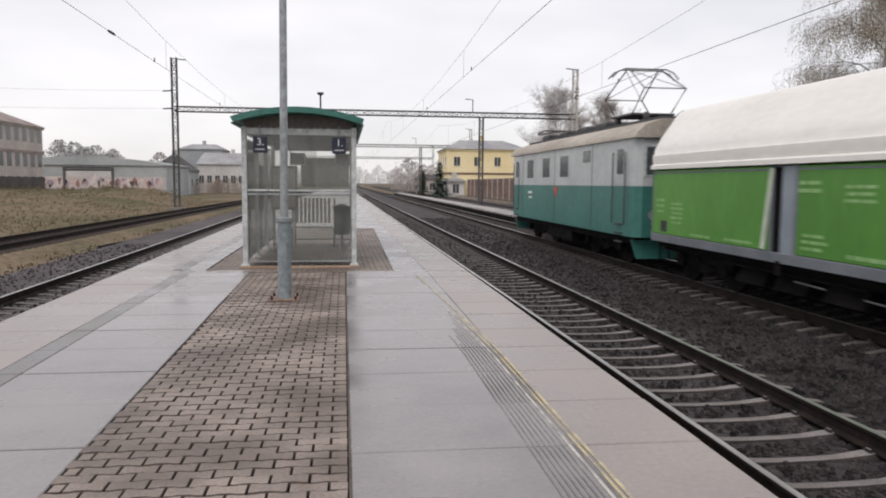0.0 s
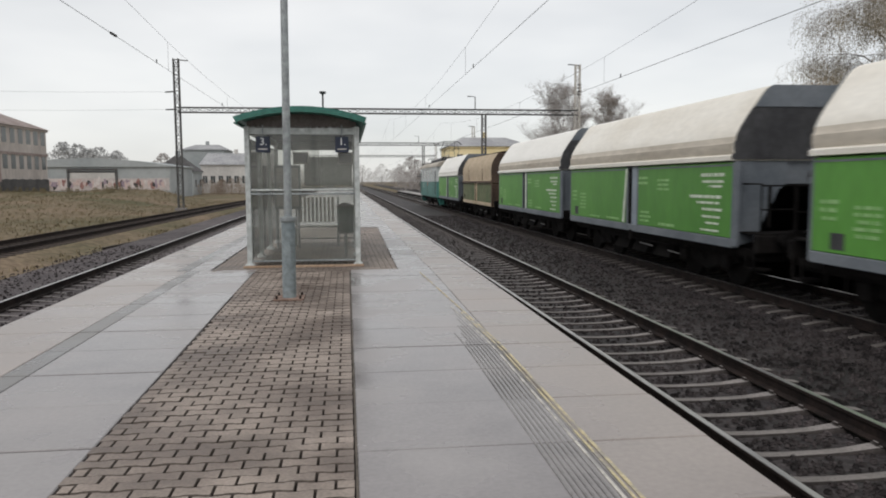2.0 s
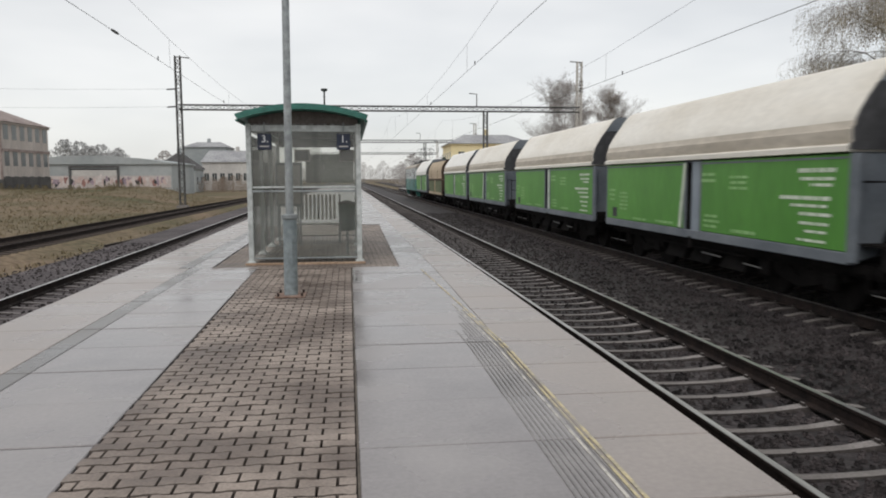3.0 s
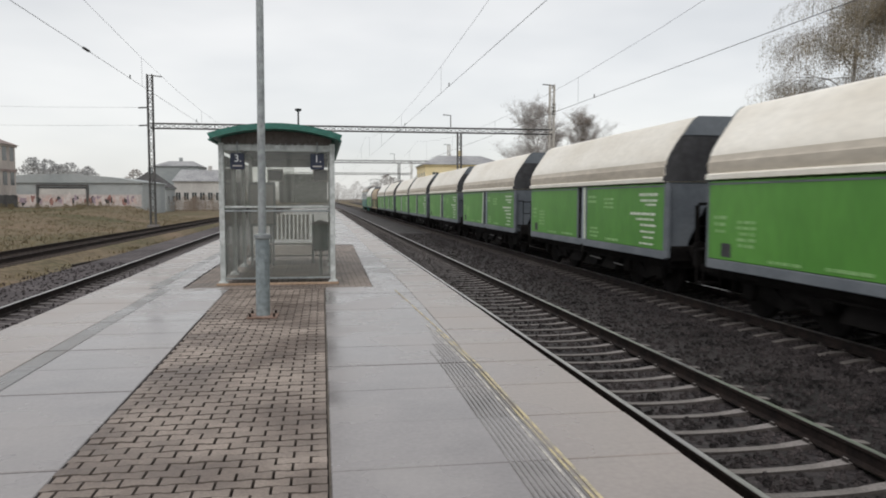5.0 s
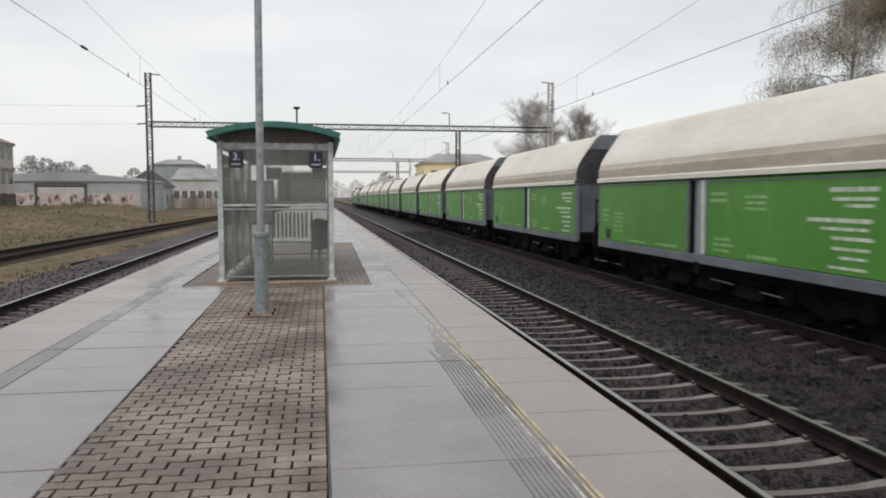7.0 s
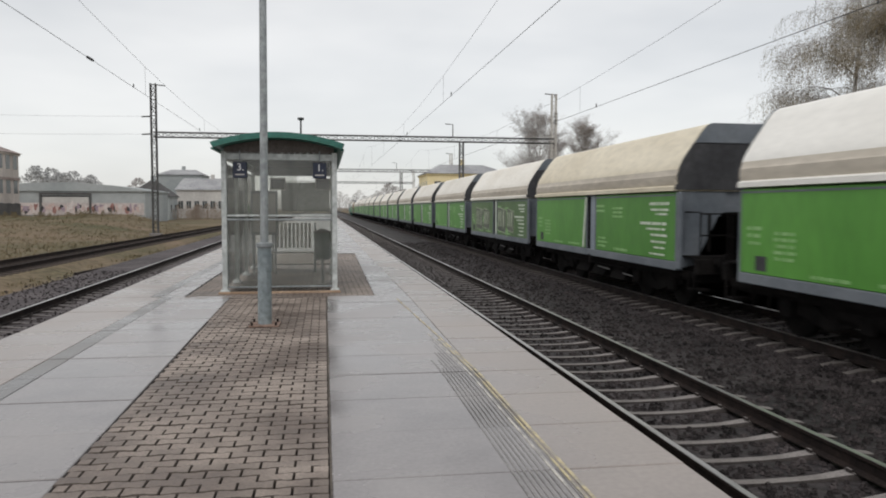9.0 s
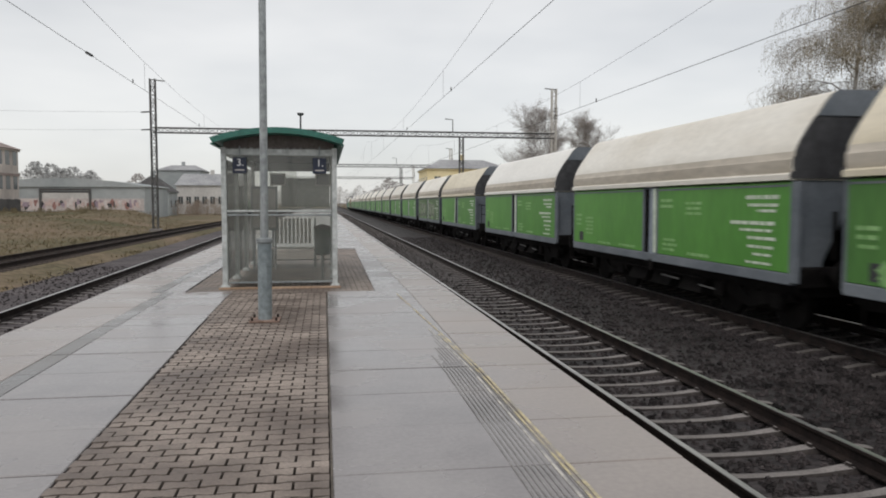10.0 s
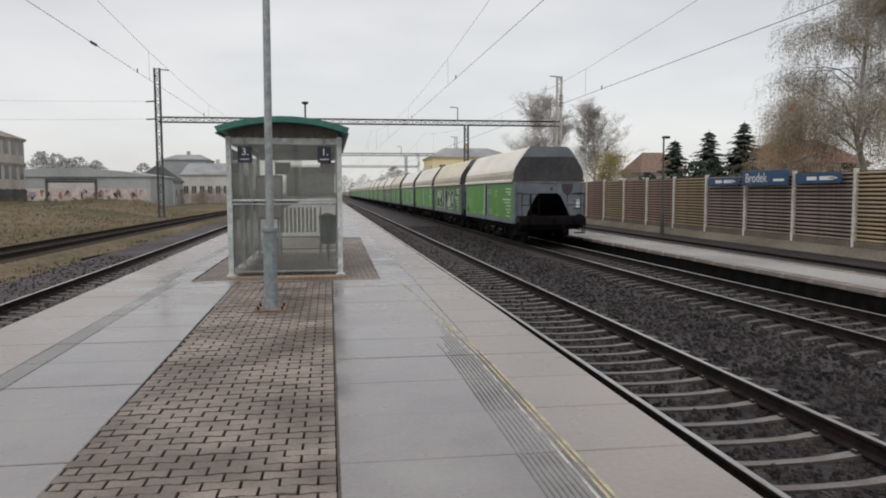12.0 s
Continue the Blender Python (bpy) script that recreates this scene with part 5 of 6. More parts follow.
# ---- trees ----
def limb(g, p, d, length, r, depth, rnd, tips, droop=0.0):
    n = 4 if depth > 0 else 2
    pts, rs = [p], [r]
    for i in range(n):
        d = (d + Vector((rnd.gauss(0, 0.13), rnd.gauss(0, 0.13), rnd.gauss(0.02, 0.08) - droop))).normalized()
        p = p + d * length / n
        pts.append(p)
        rs.append(max(0.004, r * (1 - 0.65 * (i + 1) / n)))
        if depth > 0 and i >= (0 if depth < 3 else 1):
            for _ in range(2 if depth > 1 else 3):
                a = rnd.uniform(0, 6.28)
                side = Vector((math.cos(a), math.sin(a), rnd.uniform(0.0, 0.7) - droop * 2)).normalized()
                limb(g, p, (d * 0.55 + side * 0.75).normalized(), length * rnd.uniform(0.42, 0.62), rs[-1] * 0.62, depth - 1, rnd, tips, droop)
    g.tube(pts, rs, 5 if depth > 1 else 3, cap=False)
    if depth == 0:
        tips.append(pts[-1])


def tree(name, x, y, h, spread, leaf, bark, label, seed, dens=6, size=0.10, droop=0.0, z=-0.95, sprd=0.6, depth=3, lean=0.25, strand=0.0, limbs=3):
    rnd = random.Random(seed)
    s = thing(name, pose(x, y, z), label, "tree")
    g, tips = Geo(), []
    trunk = [Vector((0, 0, -0.1))]
    rs = [h * 0.013]
    n = 9
    for i in range(1, n + 1):
        q = Vector((rnd.gauss(0, 0.012 * h), rnd.gauss(0, 0.012 * h), h * 0.92 * i / n))
        trunk.append(q)
        rs.append(h * 0.013 * (1 - 0.88 * i / n))
    g.tube(trunk, rs, 8, cap=False)
    for i in range(3, n + 1):
        for _ in range(limbs):
            a = rnd.uniform(0, 6.28)
            up = lean + 0.9 * (i / n) ** 2
            d = Vector((math.cos(a), math.sin(a), up)).normalized()
            t = rnd.random()
            p = trunk[i - 1].lerp(trunk[i], t)
            limb(g, p, d, spread * rnd.uniform(0.7, 1.1) * (1.05 - 0.55 * i / n), rs[i] * 0.4 + 0.010, depth - 1, rnd, tips, droop)
    part("trunk", g, bark, s, "bare branching trunk and limbs", smooth=True, fix=False)
    c = Geo()
    for p in tips:
        # thin hanging twigs of drooping kinds
        for _ in range(1 if strand else 0):
            a, b = rnd.gauss(0, 0.1), rnd.gauss(0, 0.1)
            e = p + Vector((a, b, -strand * rnd.uniform(0.4, 1.1)))
            w = Vector((b, -a, 0)).normalized() * 0.005
            c.add([p - w, p + w, e + w * 0.5, e - w * 0.5], [(0, 1, 2, 3)])
        for _ in range(dens):
            o = p + Vector((rnd.gauss(0, sprd), rnd.gauss(0, sprd), rnd.gauss(0, sprd) - droop * 2)) * 0.5 - Vector((0, 0, strand * rnd.random()))
            u = Vector((rnd.gauss(0, 1), rnd.gauss(0, 1), rnd.gauss(0, 1))).normalized() * size * rnd.uniform(0.5, 1.2)
            v = u.cross(Vector((rnd.gauss(0, 1), rnd.gauss(0, 1), rnd.gauss(0, 1)))).normalized() * size * rnd.uniform(0.3, 0.7)
            c.add([o - u, o + v, o + u, o - v], [(0, 1, 2, 3)])
    part("crown", c, leaf, s, "sparse loose crown of small leaves", fix=False)
    return s


def conifer(x, y, h, r, seed, z=-0.95, label="dark green pointed spruce behind the barrier"):
    rnd = random.Random(seed)
    s = thing("spruce_tree", pose(x, y, z), label, "tree", "spruces")
    part("trunk", Geo().tube([(0, 0, -0.1), (0, 0, h)], [h * 0.02, 0.01], 7), M_BARK, s)
    c = Geo()
    levels = int(h * 5)
    for lv in range(levels):
        t = (lv + 0.5 * rnd.random()) / levels
        zz = h * (0.05 + 0.93 * t)
        reach = r * ((1 - t) ** 0.72 + 0.04) * rnd.uniform(0.75, 1.1)
        for q in range(rnd.randint(9, 12)):
            a = rnd.uniform(0, 6.28)
            ln = reach * rnd.uniform(0.55, 1.15)
            d = Vector((math.cos(a), math.sin(a), 0))
            e = Vector((-d.y, d.x, 0))
            steps = max(3, int(ln * 5))
            for j in range(steps):
                u = (j + 0.6) / steps
                # boughs sag and lift again at the tip
                p = d * ln * u + Vector((0, 0, zz - 0.42 * ln * u + 0.24 * ln * u * u))
                for sd in (-1, 1):
                    w = (0.2 + 0.24 * ln * (1 - u)) * rnd.uniform(0.6, 1.4)
                    o = p + d * rnd.uniform(0.02, 0.16) + e * sd * w + Vector((0, 0, -rnd.uniform(0.02, 0.14)))
                    c.add([p, p + d * 0.22 - Vector((0, 0, 0.10)), o, p - d * 0.13 + Vector((0, 0, 0.09))], [(0, 1, 2), (0, 2, 3)])
    part("crown", c, M_NEEDLE, s, "drooping dark needles", fix=False)


def woods(name, x0, x1, y0, y1, h, n, leaf, label, seed, q=0.015, m=800):
    """Far hedge or wood line made of many small clumps."""
    rnd = random.Random(seed)
    g = Geo()
    for _ in range(n):
        cx, cy = rnd.uniform(x0, x1), rnd.uniform(y0, y1)
        hh = h * rnd.uniform(0.45, 1.0)
        base = bank_z(cx, cy) if cy < 95 else (0.4 if cx < -16 and cy < 118 else -0.95)
        for _ in range(m):
            t = rnd.random()
            rr = hh * 0.42 * math.sin(math.pi * min(0.98, 0.15 + 0.8 * t)) * rnd.random() ** 0.5
            a = rnd.uniform(0, 6.28)
            o = Vector((cx + rr * math.cos(a), cy + rr * math.sin(a), base + hh * (0.05 + 0.95 * t)))
            u = Vector((rnd.gauss(0, 1), rnd.gauss(0, 1), rnd.gauss(0, 1))).normalized() * hh * q
            v = u.cross(Vector((rnd.gauss(0, 1), rnd.gauss(0, 1), rnd.gauss(0, 1)))).normalized() * hh * q * 0.7
            g.add([o - u, o + v, o + u, o - v], [(0, 1, 2, 3)])
        g.tube([(cx, cy, base - 0.05), (cx, cy, base + hh * 0.8)], [hh * 0.02, 0.02], 4, cap=False)
    tagged(part(name, g, leaf, fix=False, kind="stuff"), label, "woods")


# ---- buildings ----
def house(name, x, y, w, d, h, rh, wall, roof, label, yaw=0.0, rows=2, cols=3, hip=0.25, z=-0.95, win=(1.0, 1.4), chimney=True):
    s = thing(name, pose(x, y, z, 0, 0, yaw), label, "building")
    part("wall", Geo().box(-w / 2, w / 2, -d / 2, d / 2, -0.2, h, 0.03), wall, s)
    o = 0.4
    k = hip * w
    g = Geo().add([(-w / 2 - o, -d / 2 - o, h + 0.004), (w / 2 + o, -d / 2 - o, h + 0.004), (w / 2 + o, d / 2 + o, h + 0.004), (-w / 2 - o, d / 2 + o, h + 0.004), (-w / 2 - o + k, 0, h + rh), (w / 2 + o - k, 0, h + rh)],
                  [(0, 1, 5, 4), (1, 2, 5), (2, 3, 4, 5), (3, 0, 4), (3, 2, 1, 0)])
    part("roof", g, roof, s)
    part("cornice", Geo().box(-w / 2 - 0.2, w / 2 + 0.2, -d / 2 - 0.2, d / 2 + 0.2, h - 0.28, h - 0.02, 0.03), wall, s)
    fh = h / rows
    for r in range(rows):
        for c in range(cols):
            cx = -w / 2 + w * (c + 0.5) / cols
            cz = fh * r + fh * 0.34
            for side in (0, 1):
                if side == 0:
                    q = part("window", Geo().box(cx - win[0] / 2, cx + win[0] / 2, -d / 2 - 0.02, -d / 2 + 0.05, cz, cz + win[1]), M_WIN, s, "dark window")
                    part("sill", Geo().box(cx - win[0] / 2 - 0.1, cx + win[0] / 2 + 0.1, -d / 2 - 0.1, -d / 2, cz - 0.1, cz - 0.02), M_POST, q)
                    part("frame", Geo().box(cx - 0.04, cx + 0.04, -d / 2 - 0.04, -d / 2 - 0.021, cz, cz + win[1]), M_POST, q)
            for sx in (-1, 1):
                cy = -d / 2 + d * (c + 0.5) / cols
                part("window", Geo().box(*sorted((sx * (w / 2 - 0.05), sx * (w / 2 + 0.02))), cy - win[0] / 2, cy + win[0] / 2, cz, cz + win[1]), M_WIN, s, "dark window")
    if chimney:
        part("chimney", Geo().box(-0.4, 0.4, -0.4, 0.4, h + rh * 0.4, h + rh + 0.9, 0.03), M_RTILE if roof is M_RTILE else wall, s)
    return s


def warehouse(x, y, w, d, h, label, yaw=0.0):
    s = thing("warehouse", pose(x, y, -0.95, 0, 0, yaw), label, "warehouse")
    part("wall", Geo().box(-w / 2, w / 2, -d / 2, d / 2, -0.2, h, 0.03), M_GWALL, s)
    part("roof", Geo().prism([(-w / 2 - 0.3, h + 0.004), (w / 2 + 0.3, h + 0.004), (w / 2 + 0.3, h + 0.2), (w * 0.28, h + 0.95), (0, h + 1.45), (-w * 0.28, h + 1.35), (-w / 2 - 0.3, h + 0.9)], "y", -d / 2 - 0.3, d / 2 + 0.3), M_GWALL, s, "low arched grey sheet roof")
    part("gate", Geo().box(-w * 0.22, w * 0.1, -d / 2 - 0.05, -d / 2 + 0.02, 0, h * 0.82, 0.02), M_WWALL, s, "wide pale gate")
    part("gate_lintel", Geo().box(-w * 0.23, w * 0.11, -d / 2 - 0.09, -d / 2 - 0.055, h * 0.82, h * 0.86), M_DARK, s)
    part("painted_band", Geo().box(-w / 2 + 0.2, w / 2 - 0.2, -d / 2 - 0.052, -d / 2 + 0.01, 1.2, 3.15), mat("pale_painted_band", (0.47, 0.42, 0.40), (0.60, 0.53, 0.50), 0.5, 0.8, grain=0.15), s, "pale painted band along the wall")
    part("gate_frame", Geo().prism([(-w * 0.24, 1.0), (-w * 0.24, h * 0.95), (w * 0.12, h * 0.95), (w * 0.12, 1.0), (w * 0.105, 1.0), (w * 0.105, h * 0.9), (-w * 0.225, h * 0.9), (-w * 0.225, 1.0)], "y", -d / 2 - 0.2, -d / 2 - 0.06), M_STEEL, s, "dark gate frame")
    rnd = random.Random(9)
    cols = [mat("graffiti_red", (0.24, 0.11, 0.10), (0.36, 0.20, 0.17), 2, 0.7), mat("graffiti_pink", (0.50, 0.38, 0.35), (0.60, 0.47, 0.43), 2, 0.7), M_DARK, mat("graffiti_pale", (0.55, 0.50, 0.48), (0.66, 0.60, 0.57), 2, 0.7), mat("graffiti_violet", (0.26, 0.20, 0.25), (0.38, 0.30, 0.34), 2, 0.7)]
    for i in range(64):
        a = -w / 2 + 0.6 + i * (w - 1.2) / 64
        pts, z = [], 2.3 + rnd.uniform(-0.3, 0.3)
        ww, hh = w / 60 * rnd.uniform(0.4, 1.6), rnd.uniform(0.45, 0.85)
        for k in range(9):
            t = 2 * math.pi * k / 9
            f = rnd.uniform(0.4, 1.2)
            pts.append((a + ww * f * math.cos(t), z + hh * f * math.sin(t)))
        part("graffiti_shape", Geo().prism(pts, "y", -d / 2 - 0.075 - 0.003 * (i % 5), -d / 2 - 0.055), cols[(i * 2 + i // 5) % 5 if i % 4 else 1], s, "sprayed colour patch")
    return s


def smooth(t):
    t = min(1.0, max(0.0, t))
    return t * t * (3 - 2 * t)


def bank_z(x, y):
    """Height of the yard: flat by the siding, rising towards the buildings."""
    rise = smooth((y - 38) / 56) * smooth((-17.5 - x) / 9)
    return -0.95 + rise * (1.45 + 0.12 * math.sin(x * 0.31 + y * 0.17) + 0.1 * math.sin(x * 0.83) * math.sin(y * 0.5))


def yard_bank():
    g = Geo()
    xs, ys = [-95 + 1.6 * i for i in range(50)], [37 + 1.5 * j for j in range(41)]
    vs = [(x, y, bank_z(x, y) - (0.02 if bank_z(x, y) < -0.949 else 0)) for y in ys for x in xs]
    n = len(xs)
    g.add(vs, [(j * n + i, j * n + i + 1, (j + 1) * n + i + 1, (j + 1) * n + i) for j in range(len(ys) - 1) for i in range(n - 1)])
    ob = part("yard_bank", g, M_GRASS, kind="structure", smooth=True, fix=False)
    tagged(ob, "low brownish grass bank rising towards the yard buildings", "bank")


def grass_field():
    rnd = random.Random(12)
    g = Geo()
    for _ in range(9000):
        y = 14 + 85 * rnd.random() ** 1.3
        x = rnd.uniform(-45, -8.2)
        if -14.2 < x < -10 and rnd.random() < 0.75:
            continue
        sz = rnd.uniform(0.06, 0.17) * (1.5 if rnd.random() < 0.05 else 1)
        for _ in range(4):
            a = rnd.uniform(0, 6.28)
            dx, dy = math.cos(a), math.sin(a)
            ox, oy = x + rnd.gauss(0, 0.1), y + rnd.gauss(0, 0.1)
            b = 0.03
            z = bank_z(ox, oy)
            g.add([(ox - dy * b, oy + dx * b, z), (ox + dy * b, oy - dx * b, z), (ox + dx * sz * 0.6, oy + dy * sz * 0.6, z + sz)], [(0, 1, 2)])
    tagged(part("grass_tufts", g, M_BLADE, fix=False, kind="stuff"), "short dry grass tufts over the yard", "grass")


# ---- build ----
ground()
stones()
track("track_1", "concrete sleepered track beside the platform", along(3.58, 12, SKEW), -6, 600, 300, M_SHINE, None, 0.72)
track("track_2", "concrete sleepered track under the freight train", along(8.15, 16, TRAIN_SKEW), -6, 600, 300, M_SHINE, M_SLEEPER2, 0.73)
track("track_3", "concrete sleepered track behind the platform", Matrix.Rotation(radians(1.2), 4, "Z") @ pose(-5.17, 0, 0), -6, 500, 200, M_SHINE)
track("track_4", "rusty track beside the noise barrier", pose(13.45, 0, 0), -6, 500, 200, M_RUST, M_OLDBROWN)
track("track_5", "rusty overgrown yard siding", pose(-12.0, 0, 0), -6, 500, 250, M_RUST, M_OLDBROWN)
sp = thing("spare_rail", pose(-9.05, 27.3, -0.955, 0, 0, -5.5), "loose rusty rail lying in the grass", "rail")
part("rail_length", Geo().prism([(-0.07, 0), (0.07, 0), (0.07, 0.012), (0.012, 0.03), (0.012, 0.115), (0.036, 0.128), (0.036, 0.152), (-0.036, 0.152), (-0.036, 0.128), (-0.012, 0.115), (-0.012, 0.03), (-0.07, 0.012)], "y", 0, 9), M_RUST, sp)
plat = platform()
far_platform()
shelter()
lamp_post()
gantry(66, -15.2, 20.3, 11.6, 12.1, 7.75)
gantry(126, -15.2, 20.3, 11.6, 11.0, 7.9)
gantry(186, -15.2, 20.3, None, 11.0, 7.9)
wires()
feeder_wires()
barrier()

# the train
GREEN = ("hopper_wagon", "green hopper wagon with rounded cream lid and grey sill")
SPEED = 19.86
loco = locomotive()
w0 = wagon(*GREEN, M_GREEN, M_CREAM, M_SILL, M_SILL, M_ENDDARK, M_MARK, M_FADEMARK)
w1 = wagon("hopper_wagon", "rust-stained brown and faded green hopper wagon with dark load", M_OLDGREEN, M_OLDTAN, M_OLDTAN, M_OLDBROWN, M_OLDBROWN, None, None, True, 4.25, 1.98, 1.0, 0.85, True)
w2 = wagon(*GREEN, M_GREEN, M_CREAM, M_SILL, M_SILL, M_ENDDARK, M_MARK, M_FADEMARK, fore=1.17, aft=0.61, turned=True)
# a: brake platform at the tail, b: turned round; with the middles of the cars at the start
cars, starts = [w0, w1, w2], [11.12, -0.15, -11.25]
ORDER = "axbabaaabbbbbbbabbaa"
for i in range(3, 20):
    cars.append(copy_thing(w2 if ORDER[i] == "b" else w0, pose(0, 0, 0)))
    starts.append(starts[-1] - {"ba": 10.92, "ab": 12.04}.get(ORDER[i - 1:i + 1], 11.49))


def repaint(car, name, material, slot=0):
    """Give the named parts of one car their own paint."""
    for ch in car.children:
        if ch.name.startswith(name):
            ch.material_slots[slot].link = "OBJECT"
            ch.material_slots[slot].material = material


for k, lidm in ((0, M_LIDWHITE), (2, M_LIDWHITE), (15, M_LIDTAN), (16, M_LIDWHITE), (18, M_LIDTAN)):
    repaint(cars[k], "lid", lidm)
repaint(cars[0], "lid", M_LIDWHITE, 1)
repaint(cars[14], "side_door", M_GREENGREY)
repaint(cars[18], "side_door", M_GREENDARK)
faded_graffiti(cars[14])
cars[14]["label"] = "green hopper wagon with greyed faded graffiti, cream lid"
graffiti(cars[18])
cars[18]["label"] = "green hopper wagon with black and white graffiti, cream lid"

# backdrop of houses, sheds and trees
house("station_house", 22.2, 126, 13.6, 12, 8.2, 1.8, M_YWALL, M_GROOF, "yellow two-storey station house with a grey hipped roof", 0, 2, 4)
station = bpy.data.objects["station_house"]
part("string_course", Geo().box(-6.9, 6.9, -6.08, -5.99, 4.0, 4.35, 0.02), M_RUSTPLATE, station, "brown string course")
part("string_course", Geo().box(-6.88, -6.78, -5.98, 6.0, 4.0, 4.35, 0.02), M_RUSTPLATE, station, "brown string course")
house("signal_hut", 16.2, 152, 6.0, 5, 3.4, 1.0, M_OLDRENDER, M_DARKROOF, "low beige hut with dark windows beside the line", 0, 1, 3, 0.2)
conifer(14.0, 118, 6.2, 1.9, 6, label="dark green spruce beside the station house")
conifer(12.2, 128, 4.9, 1.5, 7, label="small dark spruce beside the line")
house("annex", 16.6, 120, 2.8, 5, 2.9, 0.5, M_WWALL, M_GROOF, "low off-white annex beside the station house", 0, 1, 1)
yard_house = house("apartment_house", -49.2, 98, 16, 12, 9.4, 2.6, M_OLDRENDER, M_OLDROOF, "weathered beige three-storey house by the yard", -2, 3, 6, 0.35, win=(1.1, 1.9))
part("ground_floor_cladding", Geo().box(-8.04, 8.04, -6.12, -6.05, 0, 2.6, 0.02), M_DARKROOF, yard_house, "dark ground floor cladding")
part("ground_floor_cladding", Geo().box(8.03, 8.09, -6.04, 6.1, 0, 2.9, 0.02), M_DARKROOF, yard_house, "dark ground floor cladding")
for k in range(7):
    part("pilaster", Geo().box(-8.0 + k * 2.62, -7.72 + k * 2.62, -6.14, -6.02, 2.6, 9.1, 0.02), M_OLDROOF, yard_house, "darker upright strip")
part("string_course", Geo().box(8.03, 8.1, -6.03, 6.1, 5.9, 6.25, 0.02), M_OLDROOF, yard_house)
part("string_course", Geo().box(-8.06, 8.06, -6.1, -6.04, 5.9, 6.25, 0.02), M_OLDROOF, yard_house)
warehouse(-41, 132, 22, 14, 5.0, "low grey warehouse with graffiti along its wall", -2)
house("shed", -35.3, 152, 7.5, 8, 4.6, 3.2, M_GWALL, M_DARKROOF, "grey shed with a dark slate gable roof", 0, 1, 2, 0.48)
house("factory_hall", -38, 196, 10.5, 12, 10.6, 1.5, M_GWALL, M_GROOF, "pale grey factory hall far behind the yard", 0, 1, 0)
house("factory_hall", -28, 178, 14, 12, 6.45, 2.8, M_WWALL, M_GROOF, "low pale factory hall with a grey roof behind the yard", 0, 1, 8, 0.06, win=(1.0, 1.7))
house("bungalow", 37.6, 84, 5.2, 6, 4.6, 2.5, M_WWALL, M_RUSTPLATE, "small house with a brown tiled roof", 0, 1, 3, 0.32, chimney=False)
house("family_house", 43.0, 64, 8.4, 8, 4.9, 2.4, M_WWALL, M_RTILE, "family house with a red tiled hipped roof", 10, 2, 3)
tree("bare_tree", 24.3, 84, 12.6, 4.9, M_TWIG, M_TWIG, "bare grey-brown broad tree behind the tracks", 2, dens=1, size=0.05, sprd=0.3, lean=0.75, depth=4, limbs=5)
tree("bare_tree", 29.5, 82, 11.4, 4.1, M_DRYBUSH, M_TWIG, "sparsely leaved tree behind the tracks", 5, dens=1, size=0.05, sprd=0.4, lean=0.8, depth=4, limbs=4)
tree("willow_tree", 26.9, 70, 6.3, 3.0, M_LEAFY, M_BARK, "yellow-leaved drooping willow behind the barrier", 8, dens=7, size=0.06, droop=0.12, sprd=0.6, strand=0.5)
tree("birch_tree", 31.0, 40, 18, 6.0, M_LEAFB, M_BIRCH, "tall slender birch with sparse brown leaves", 11, dens=3, size=0.05, droop=0.18, sprd=0.3, strand=0.8, lean=1.4, depth=4, limbs=4)
tree("birch_tree", 27.2, 41, 8.4, 3.0, M_LEAFR, M_BIRCH, "small brown-leaved drooping birch behind the barrier", 13, dens=5, size=0.05, droop=0.16, sprd=0.4, strand=1.3, lean=0.9, limbs=4)
tree("birch_tree", 34.5, 40, 10, 3.7, M_LEAFR, M_BIRCH, "broad russet-leaved birch behind the barrier", 17, dens=9, size=0.05, droop=0.10, sprd=0.4, strand=0.9, lean=0.8)
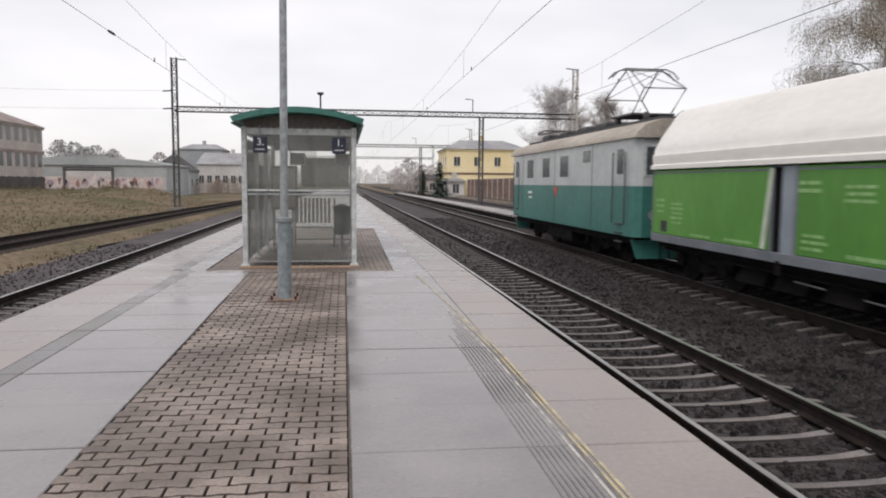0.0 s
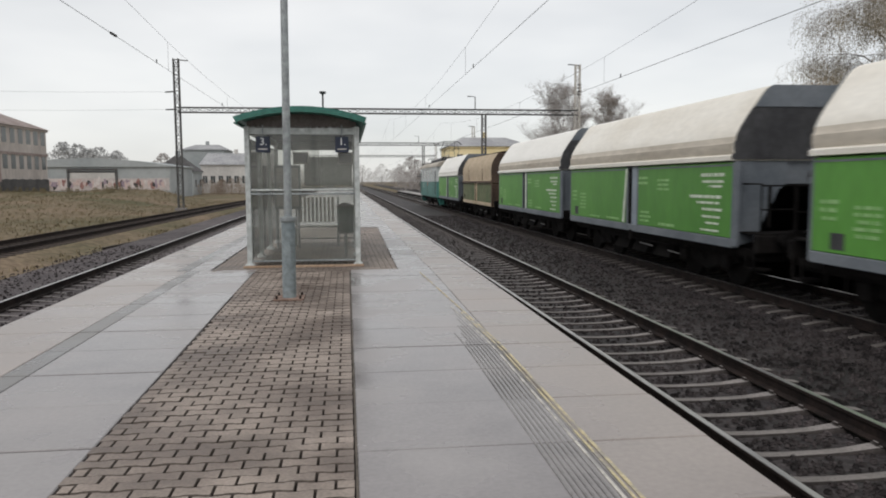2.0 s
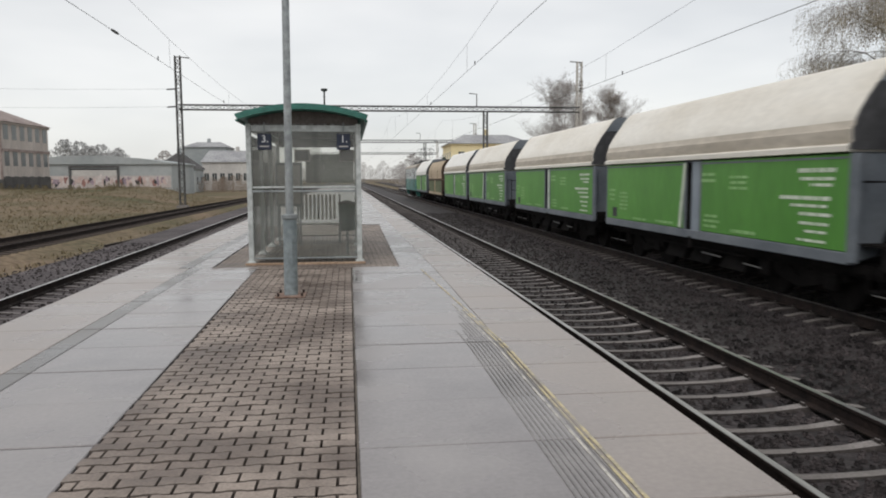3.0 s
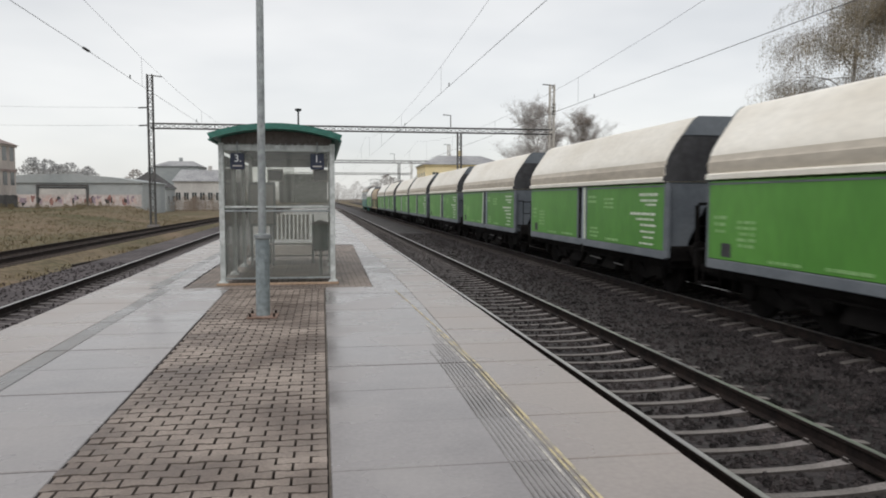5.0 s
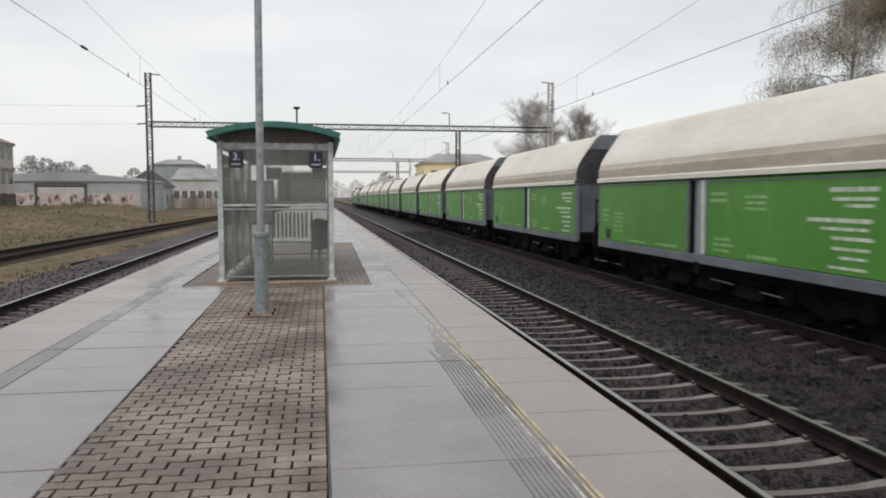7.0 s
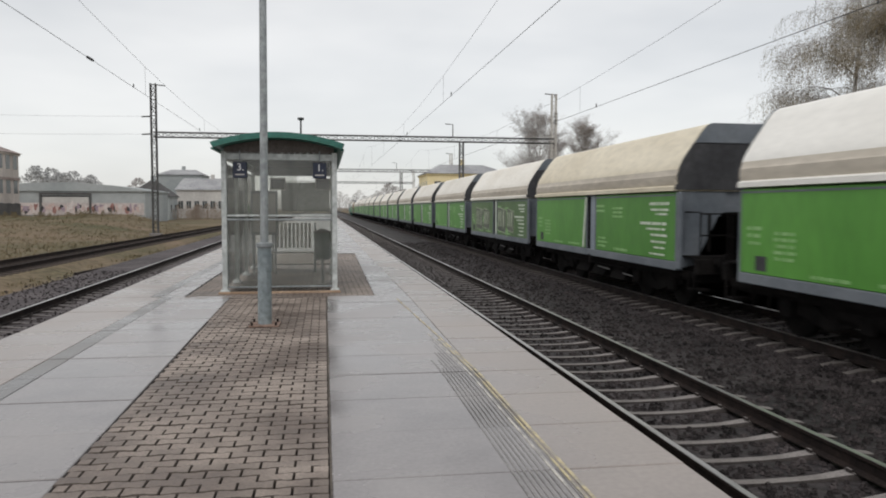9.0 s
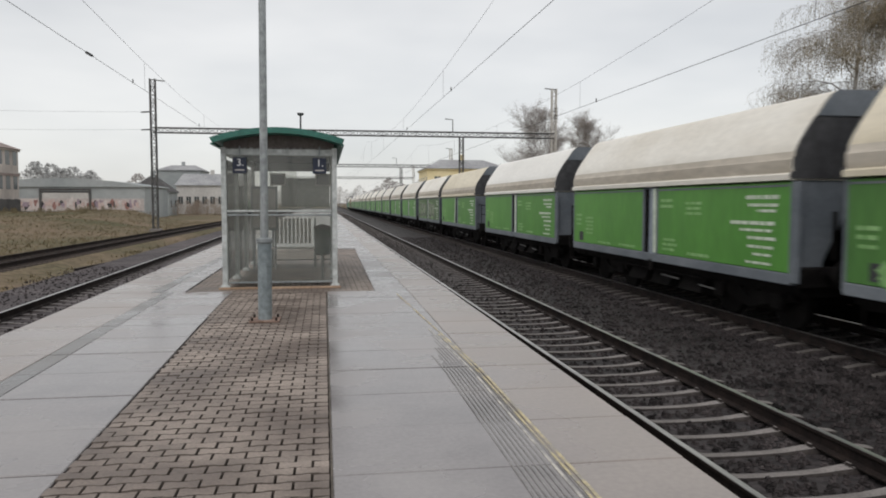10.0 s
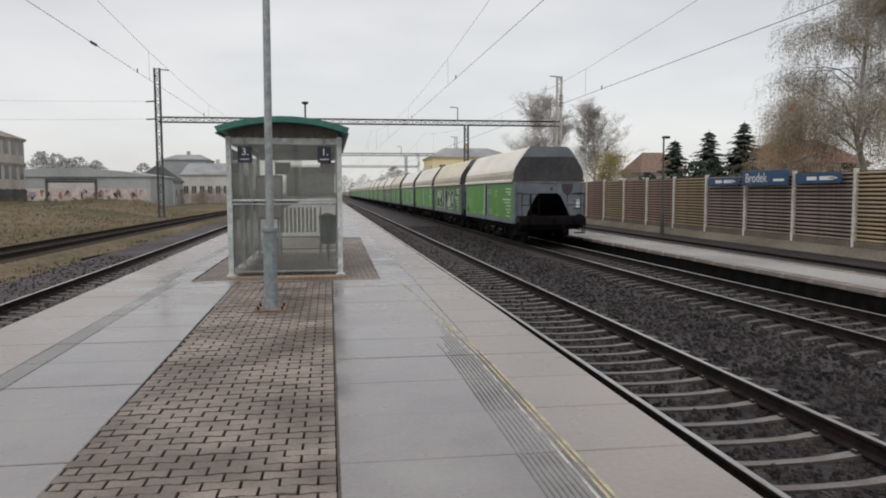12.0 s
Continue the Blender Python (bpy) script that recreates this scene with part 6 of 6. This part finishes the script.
conifer(25.0, 52, 6.4, 2.7, 1)
conifer(29.3, 55, 7.4, 3.2, 2)
conifer(31.7, 54, 8.0, 3.5, 3)
woods("far_woods", -68, -58, 172, 192, 11.6, 24, M_HAZETWIG, "bare far trees behind the warehouses", 21, 0.028)
woods("far_woods", -76, -52, 176, 192, 8.6, 14, M_HAZETWIG, "lower bare trees behind the warehouses", 28, 0.028)
woods("far_woods", -45, -39, 164, 172, 9.0, 8, M_TWIG, "bare far shrubs behind the warehouses", 26, 0.028)
woods("far_woods", -60, 60, 420, 600, 14, 60, M_TWIG, "hazy woods at the end of the line", 22)
woods("hedge", 10, 34, 150, 230, 9, 22, M_TWIG, "bare shrubs and trees beyond the station house", 23, 0.02)
woods("hedge", 28, 37, 36, 44, 4.6, 12, M_DRYBUSH, "brown leafy shrubs behind the barrier", 29, 0.02)
woods("hedge", 23.5, 33, 49, 56, 6.2, 12, M_NEEDLE, "dark evergreen hedge at the feet of the spruces", 30, 0.03)
woods("hedge", 19, 60, 44, 75, 3.2, 24, M_LEAFR, "brown garden hedge behind the barrier", 24, 0.035)
woods("hedge", -32, -21, 146, 158, 3.5, 26, M_DRYBUSH, "brown bushes in front of the factory hall", 25, 0.022, 500)
woods("hedge", -62, -22, 84, 95, 0.7, 200, M_BLADE, "low dry weeds along the edge of the yard", 27, 0.06, 90)
yard_bank()
grass_field()
slabs(plat)
tactile(plat)
pavers(plat)


def motions():
    times = [i for i in range(13)]
    turn = math.degrees(math.atan(TRAIN_SKEW))
    for car, y0 in zip([loco] + cars, [23.5] + starts):
        walk(car, [(t, pose(8.2 - TRAIN_SKEW * (y0 + SPEED * t - 16), y0 + SPEED * t, RAIL, 0, 0, turn)) for t in times])
    # rolling wheels: one row a frame keeps each turn under a right angle
    for car in [loco] + cars:
        for w in car.children:
            if w.name.startswith("wheelset"):
                x, y, r = w.matrix_basis.translation
                turn = math.degrees(SPEED / r)
                walk(w, [(k / FPS, pose(x, y, r, -turn * k / FPS)) for k in range(12 * FPS + 1)])


motions()
